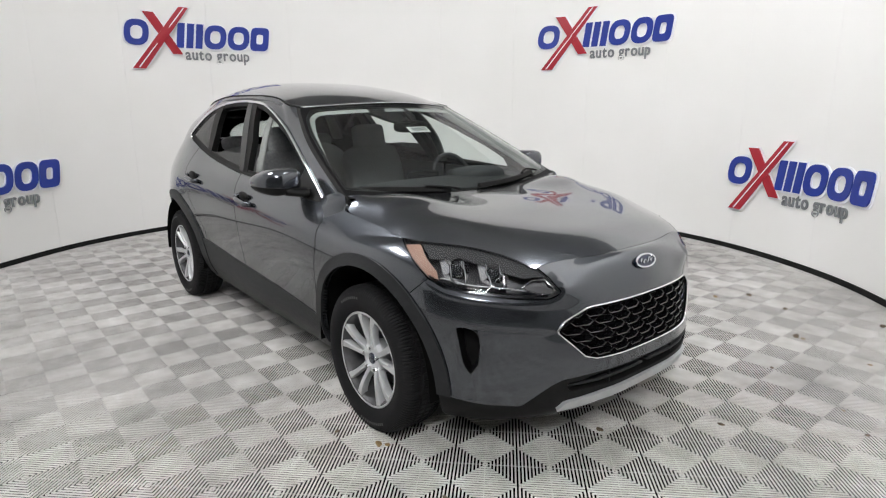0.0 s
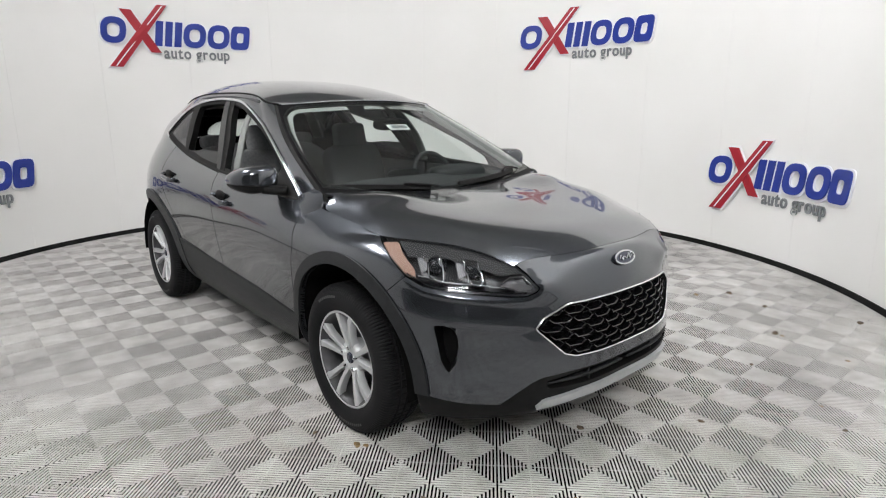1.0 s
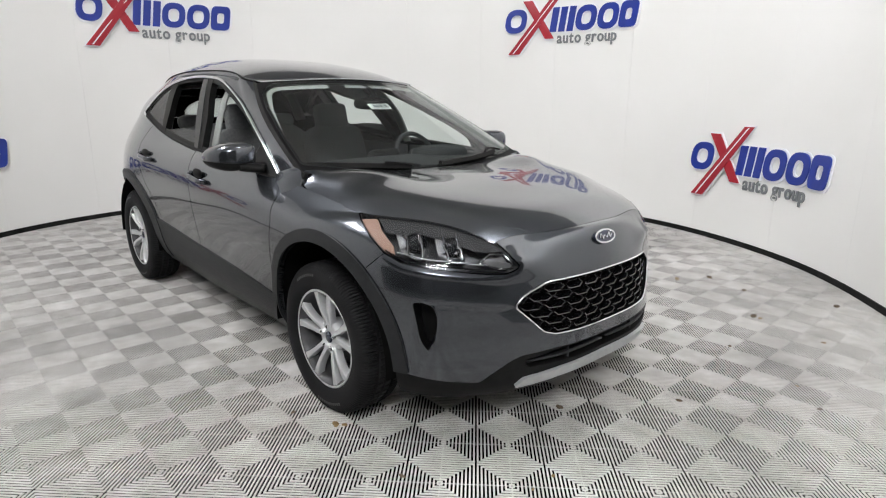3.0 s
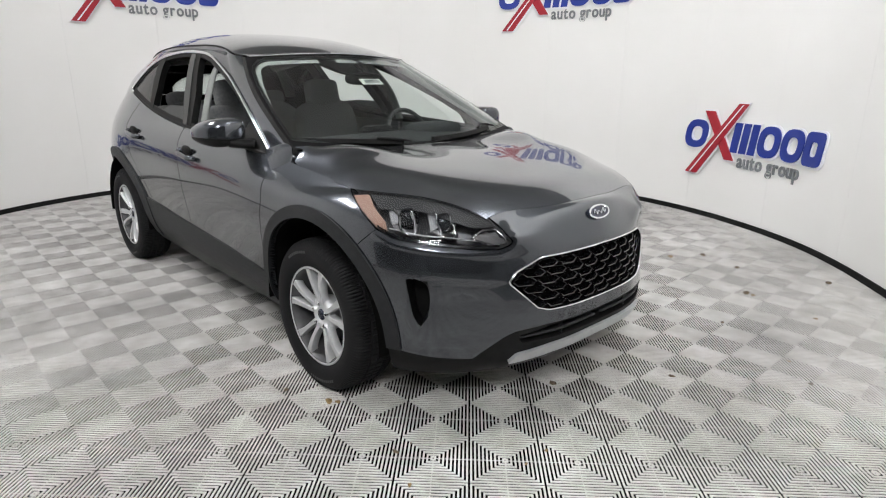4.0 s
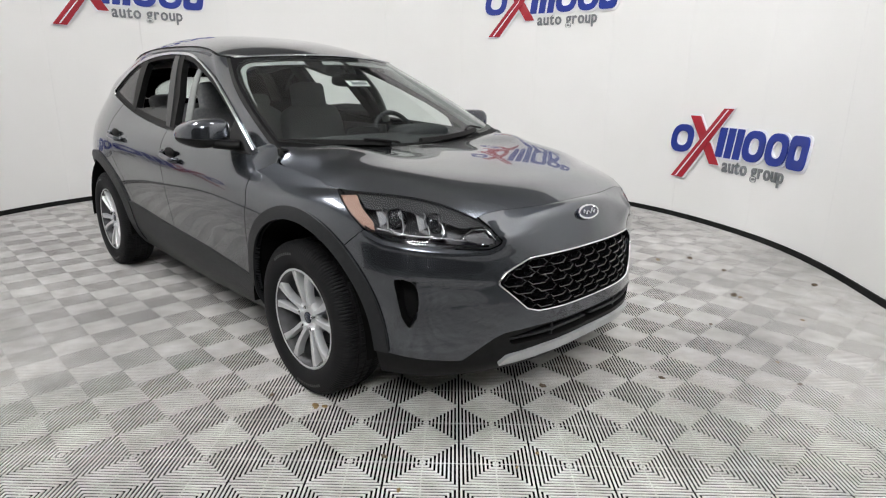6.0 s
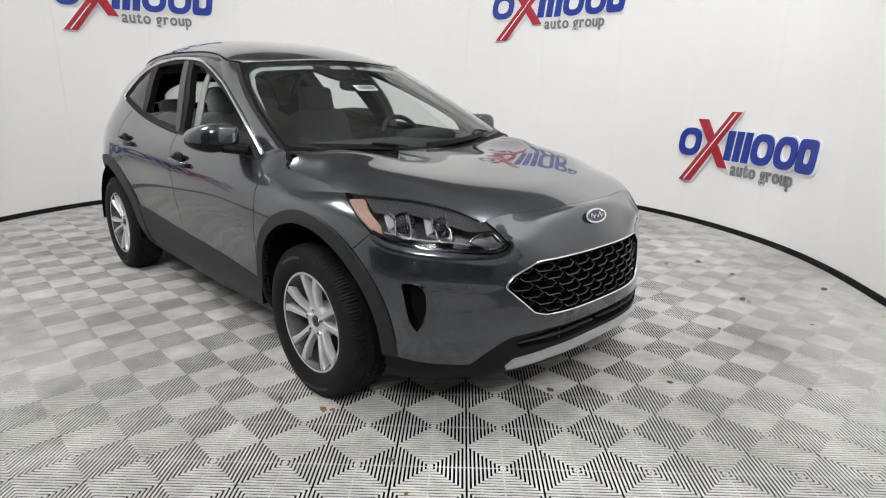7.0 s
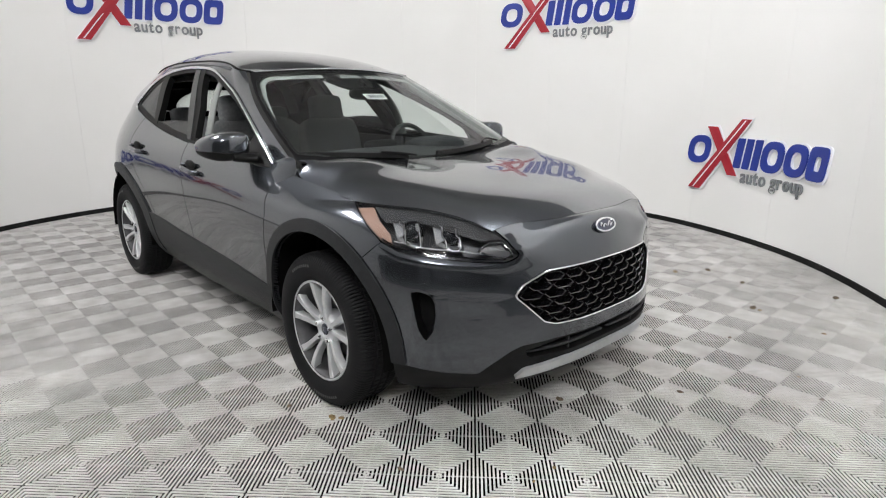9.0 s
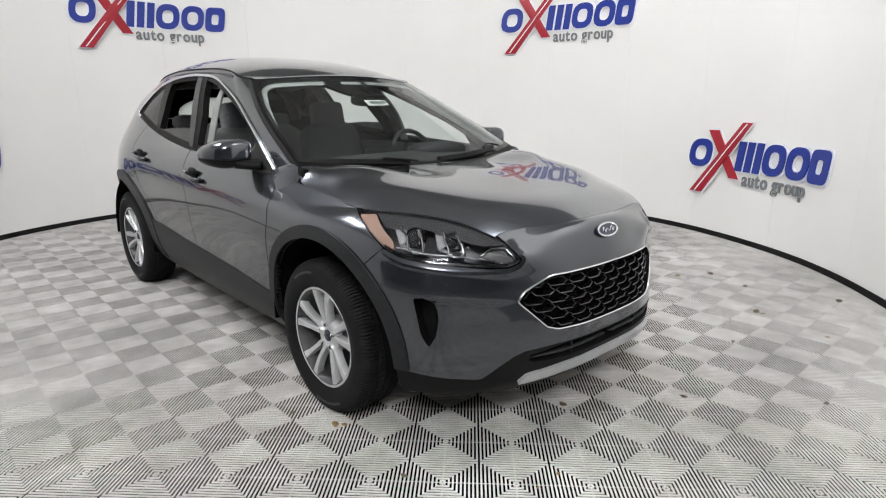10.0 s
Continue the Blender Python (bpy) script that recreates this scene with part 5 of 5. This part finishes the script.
box(bm, (0.6, 1.2, 0.03), Matrix.Translation((-1.75, 0, 0.95)))
bm_link("cabin_floor", bm, VOID, car)


# ---- wall signs: plain shapes in the sign's colours ----
def flat_on_wall(points, s_mid, z_mid, thick, base=0.004):
    """Bends a flat outline (along, up) onto the wall as a raised solid."""
    k = len(points)
    v = []
    for off in (base, base + thick):
        for a, b in points:
            v.append(tuple(on_wall(s_mid + a, z_mid + b, off)[0]))
    return v, k


def solid_on_wall(points, s_mid, z_mid, thick, base=0.004):
    v, k = flat_on_wall(points, s_mid, z_mid, thick, base)
    return np.array(v), [list(range(k, 2 * k)), list(range(k))[::-1]] + [[i, (i + 1) % k, k + (i + 1) % k, k + i] for i in range(k)]


def ring_on_wall(outer, inner, s_mid, z_mid, thick, base=0.004):
    k = len(outer)
    v = [tuple(on_wall(s_mid + a, z_mid + b, off)[0]) for off in (base, base + thick) for a, b in outer + inner]
    f = []
    for i in range(k):
        j = (i + 1) % k
        f += [[2 * k + i, 2 * k + j, 3 * k + j, 3 * k + i], [i, 2 * k + i, 2 * k + j, j], [k + i, k + j, 3 * k + j, 3 * k + i]]
    return np.array(v), f


def rounded(cx, cz, rx, rz, slant=0.0, n=36, power=2.6):
    out = []
    for q in np.linspace(0, 2 * math.pi, n, endpoint=False):
        a = math.copysign(abs(math.cos(q)) ** (2 / power), math.cos(q)) * rx
        b = math.copysign(abs(math.sin(q)) ** (2 / power), math.sin(q)) * rz
        out.append((cx + a + b * slant, cz + b))
    return out


def slanted(x0, x1, z0, z1, slant):
    return [(x0 + slant * z0, z0), (x1 + slant * z0, z0), (x1 + slant * z1, z1), (x0 + slant * z1, z1)]


def grown(points, d):
    c = np.mean(points, axis=0)
    out = []
    for a, b in points:
        w = np.array([a, b]) - c
        out.append((a + d * np.sign(w[0]) * min(1, abs(w[0]) / 0.03), b + d * np.sign(w[1]) * min(1, abs(w[1]) / 0.03)))
    return out


def letter_shapes(text, size, width, left, base):
    """Outlines of each letter of the words, laid out flat: points and faces."""
    made, x = [], 0.0
    for ch in text:
        if ch == " ":
            x += 0.28 * size
            continue
        font = bpy.data.curves.new("letter", "FONT")
        font.body, font.size, font.extrude, font.offset = ch, size, 0.006, 0.0035
        tmp = new("letter", font)
        bpy.context.view_layer.update()
        me = bpy.data.meshes.new_from_object(tmp.evaluated_get(bpy.context.evaluated_depsgraph_get()))
        bpy.data.objects.remove(tmp)
        pts = np.array([tuple(v.co) for v in me.vertices])
        low = pts[:, 0].min()
        pts[:, 0] += x - low
        made.append([pts, [list(q.vertices) for q in me.polygons], ch])
        x = pts[:, 0].max() + 0.1 * size
    for m in made:
        m[0] = m[0] * np.array([width / (x - 0.1 * size), 1, 1]) + np.array([left, base, 0])
    return made


LETTERS = letter_shapes("auto group", 0.185, 0.775, -0.175, -0.235)


def wall_sign(x, y, z):
    s = along_wall(x, y)
    p, t, nrm = on_wall(s, z, 0)
    sign = thing("wall_sign", "raised blue and red sign with grey lettering on the white wall", "sign", tuple(p), "signs on the wall")
    sign_inv = Matrix.Translation(p).inverted()

    def put(name, shape, mat, label=""):
        v, f = shape
        return link_mesh(name, [tuple(sign_inv @ Vector(q)) for q in v], f, mat, sign, label, smooth=True, sharp=30)
    sl = 0.14
    # blue rings and plain slanted blocks, each on a white edge
    for cx, w in ((-0.727, 0.14), (0.2, 0.132), (0.485, 0.132)):
        put("white_edge", ring_on_wall(rounded(cx + 0.006, 0.036, w + 0.016, 0.158, sl), rounded(cx + 0.004, 0.038, w - 0.082, 0.06, sl), s, z, 0.012), WHITE)
        put("blue_ring", ring_on_wall(rounded(cx, 0.04, w, 0.142, sl), rounded(cx, 0.04, w - 0.068, 0.074, sl), s, z, 0.012, 0.018), BLUE)
    for a, b in ((-0.262, -0.178), (-0.148, -0.068), (-0.038, 0.042)):
        put("white_edge", solid_on_wall(slanted(a - 0.012, b + 0.018, -0.122, 0.192, sl), s, z, 0.012), WHITE)
        put("blue_block", solid_on_wall(slanted(a, b, -0.102, 0.182, sl), s, z, 0.012, 0.018), BLUE)
    put("white_edge", ring_on_wall(rounded(0.752, 0.036, 0.13, 0.158, sl, power=5), rounded(0.752, 0.038, 0.03, 0.045, sl, power=4), s, z, 0.012), WHITE)
    put("blue_block", ring_on_wall(rounded(0.747, 0.04, 0.114, 0.142, sl, power=5), rounded(0.747, 0.04, 0.042, 0.06, sl, power=4), s, z, 0.012, 0.018), BLUE)
    # red crossed strokes with a white line
    put("white_edge", solid_on_wall([(-0.832, -0.372), (-0.652, -0.372), (-0.082, 0.372), (-0.225, 0.372)], s, z, 0.01, 0.016), WHITE)
    put("white_edge", solid_on_wall([(-0.655, 0.287), (-0.5, 0.287), (-0.195, -0.192), (-0.34, -0.192)], s, z, 0.01, 0.015), WHITE)
    put("red_stroke", solid_on_wall([(-0.64, 0.275), (-0.515, 0.275), (-0.21, -0.18), (-0.325, -0.18)], s, z, 0.012, 0.026), RED)
    put("red_stroke", solid_on_wall([(-0.815, -0.36), (-0.67, -0.36), (-0.1, 0.36), (-0.213, 0.36)], s, z, 0.014, 0.027), RED)
    put("white_line", solid_on_wall([(-0.755, -0.35), (-0.738, -0.35), (-0.15, 0.35), (-0.165, 0.35)], s, z, 0.004, 0.0415), WHITE)
    # grey words under it
    for k, (a, b, ch) in enumerate(LETTERS):
        me = bpy.data.meshes.new("letter")
        me.from_pydata([tuple(sign_inv @ on_wall(s + p[0], z + p[1], 0.012 + p[2])[0]) for p in a], [], b)
        me.materials.append(GREYTEXT)
        ob = new("letter", me)
        ob.parent = sign
    return sign


for x, y, z in ((-4.27, 0.33, 2.295), (-1.12, 4.16, 2.295), (1.45, 3.77, 0.795), (-3.376, -2.062, 0.795)):
    wall_sign(x, y, z)


# ---- floor of ribbed tiles ----
TILE, TURN = 0.27247, 44.654
ORIGIN = np.array([1.1447, -1.8143])
RINGS = 9


def tile_mesh():
    pitch = TILE / 2 / RINGS
    half, foot, depth, inset = pitch * 0.22, pitch * 0.222, 0.0042, 0.0006
    v, f = [], []

    def bar(r, w, g):
        for k in range(4):
            c, s = (1, 0, -1, 0)[k], (0, 1, 0, -1)[k]
            o = len(v)
            for x, y, z in ((-(r - g), r - g, -depth), (-(r - w), r - w, 0), (-(r + w), r + w, 0), (-(r + g), r + g, -depth),
                            (r - g, r - g, -depth), (r - w, r - w, 0), (r + w, r + w, 0), (r + g, r + g, -depth)):
                v.append((c * x - s * y, s * x + c * y, z))
            f.extend([[o, o + 1, o + 5, o + 4], [o + 1, o + 2, o + 6, o + 5], [o + 2, o + 3, o + 7, o + 6]])
    for i in range(RINGS):
        bar(pitch * (i + 0.5), half, foot)
    for k in range(4):
        c, s = (1, 0, -1, 0)[k], (0, 1, 0, -1)[k]
        o = len(v)
        for x, y, z in ((0.003, -0.0022, -0.0028), (TILE / 2 - inset, -0.0022, -0.0028), (TILE / 2 - inset, 0.0022, -0.0028), (0.003, 0.0022, -0.0028)):
            v.append((c * x - s * y, s * x + c * y, z))
        f.append([o, o + 1, o + 2, o + 3])
    return np.array(v), f


floor = thing("floor", "floor of light grey ribbed plastic tiles with open slots", "floor", kind="structure")
edge = polygon_field(RING)
cells = []
for i in range(-30, 36):
    for j in range(-20, 46):
        c, s = math.cos(radians(TURN)), math.sin(radians(TURN))
        p = ORIGIN + TILE * np.array([c * i - s * j, s * i + c * j])
        cells.append(p)
cells = np.array(cells)
cells = cells[edge(cells) > -0.16]
near = np.argsort(((cells - np.array([2.3, -0.9])) ** 2).sum(1))
tv, tf = tile_mesh()
tile_me = bpy.data.meshes.new("floor_tile")
tile_me.from_pydata([tuple(p) for p in tv], [], tf)
tile_me.materials.append(RIB)
turn = np.array([[math.cos(radians(TURN)), math.sin(radians(TURN))], [-math.sin(radians(TURN)), math.cos(radians(TURN))]])
for k in near[:300]:
    ob = new("floor_tile", tile_me)
    ob.parent = floor
    ob.matrix_basis = pose(cells[k][0], cells[k][1], 0, 0, 0, TURN)
rest = near[300:]
flat = tv.copy()
flat[:, :2] = flat[:, :2] @ turn
allv = (flat[None] + np.concatenate([cells[rest], np.zeros((len(rest), 1))], 1)[:, None]).reshape(-1, 3)
allf = (np.array(tf)[None] + (np.arange(len(rest)) * len(tv))[:, None, None]).reshape(-1, 4)
tagged(link_mesh("floor_tiles", allv, allf.tolist(), RIB, floor, smooth=False), "light grey ribbed plastic tiles farther off", kind="stuff")
# near-black sheet just under the ribs, standing in for the shade in the slots
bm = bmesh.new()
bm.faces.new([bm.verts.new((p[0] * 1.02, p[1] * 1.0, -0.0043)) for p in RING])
bm_link("slot_shade_sheet", bm, SLOT_SHADE, floor)


# bits of dirt lying on the tiles
DIRT = mottle(material("dried_dirt", (0.12, 0.09, 0.06), 0.9), (0.05, 0.04, 0.03), (0.2, 0.15, 0.1), 90, rough=(0.8, 0.95))
LEAF = mottle(material("dry_leaf_brown", (0.25, 0.16, 0.07), 0.8), (0.14, 0.09, 0.04), (0.32, 0.22, 0.1), 120, rough=(0.7, 0.9))
random.seed(7)


def crumb(x, y, size, mat, label):
    """A small irregular lump."""
    bm = bmesh.new()
    bmesh.ops.create_icosphere(bm, subdivisions=2, radius=1)
    sx, sy = random.uniform(0.7, 1.3), random.uniform(0.5, 1.0)
    for v in bm.verts:
        k = random.uniform(0.65, 1.15)
        v.co = Vector((v.co.x * size * sx * k, v.co.y * size * sy * k, max(v.co.z, -0.5) * size * 0.45 * k + size * 0.15))
    bmesh.ops.rotate(bm, verts=bm.verts, matrix=Matrix.Rotation(random.uniform(0, 6.28), 3, "Z"))
    low = min(v.co.z for v in bm.verts)
    bmesh.ops.translate(bm, verts=bm.verts, vec=(0, 0, -low - 0.0005))
    ob = bm_link("debris", bm, mat, smooth=60)
    ob.location = (x, y, 0)
    tagged(ob, label, "debris", "bits of dirt on the tiles")


for x, y, size, brown in ((1.284, -1.019, 0.016, 0), (1.5, -0.93, 0.02, 1), (1.53, -0.9, 0.014, 1), (1.989, -0.941, 0.013, 0), (2.376, -0.502, 0.012, 1), (2.376, -0.625, 0.009, 1),
                          (2.07, -0.06, 0.018, 0), (1.986, -0.86, 0.007, 0), (2.418, 0.424, 0.02, 0), (1.925, 2.42, 0.02, 0), (2.195, 1.903, 0.024, 0), (2.24, 1.89, 0.014, 1),
                          (2.507, 2.537, 0.028, 0), (2.897, 0.845, 0.013, 0), (2.655, 1.753, 0.012, 1), (1.445, 2.314, 0.022, 1), (1.6, 2.555, 0.024, 0), (2.3, 1.276, 0.012, 0),
                          (2.176, -1.025, 0.014, 1), (2.744, 1.024, 0.01, 1)):
    crumb(x, y, size, LEAF if brown else DIRT, "dry brown leaf scrap on the tiles" if brown else "small dark lump of dirt on the tiles")
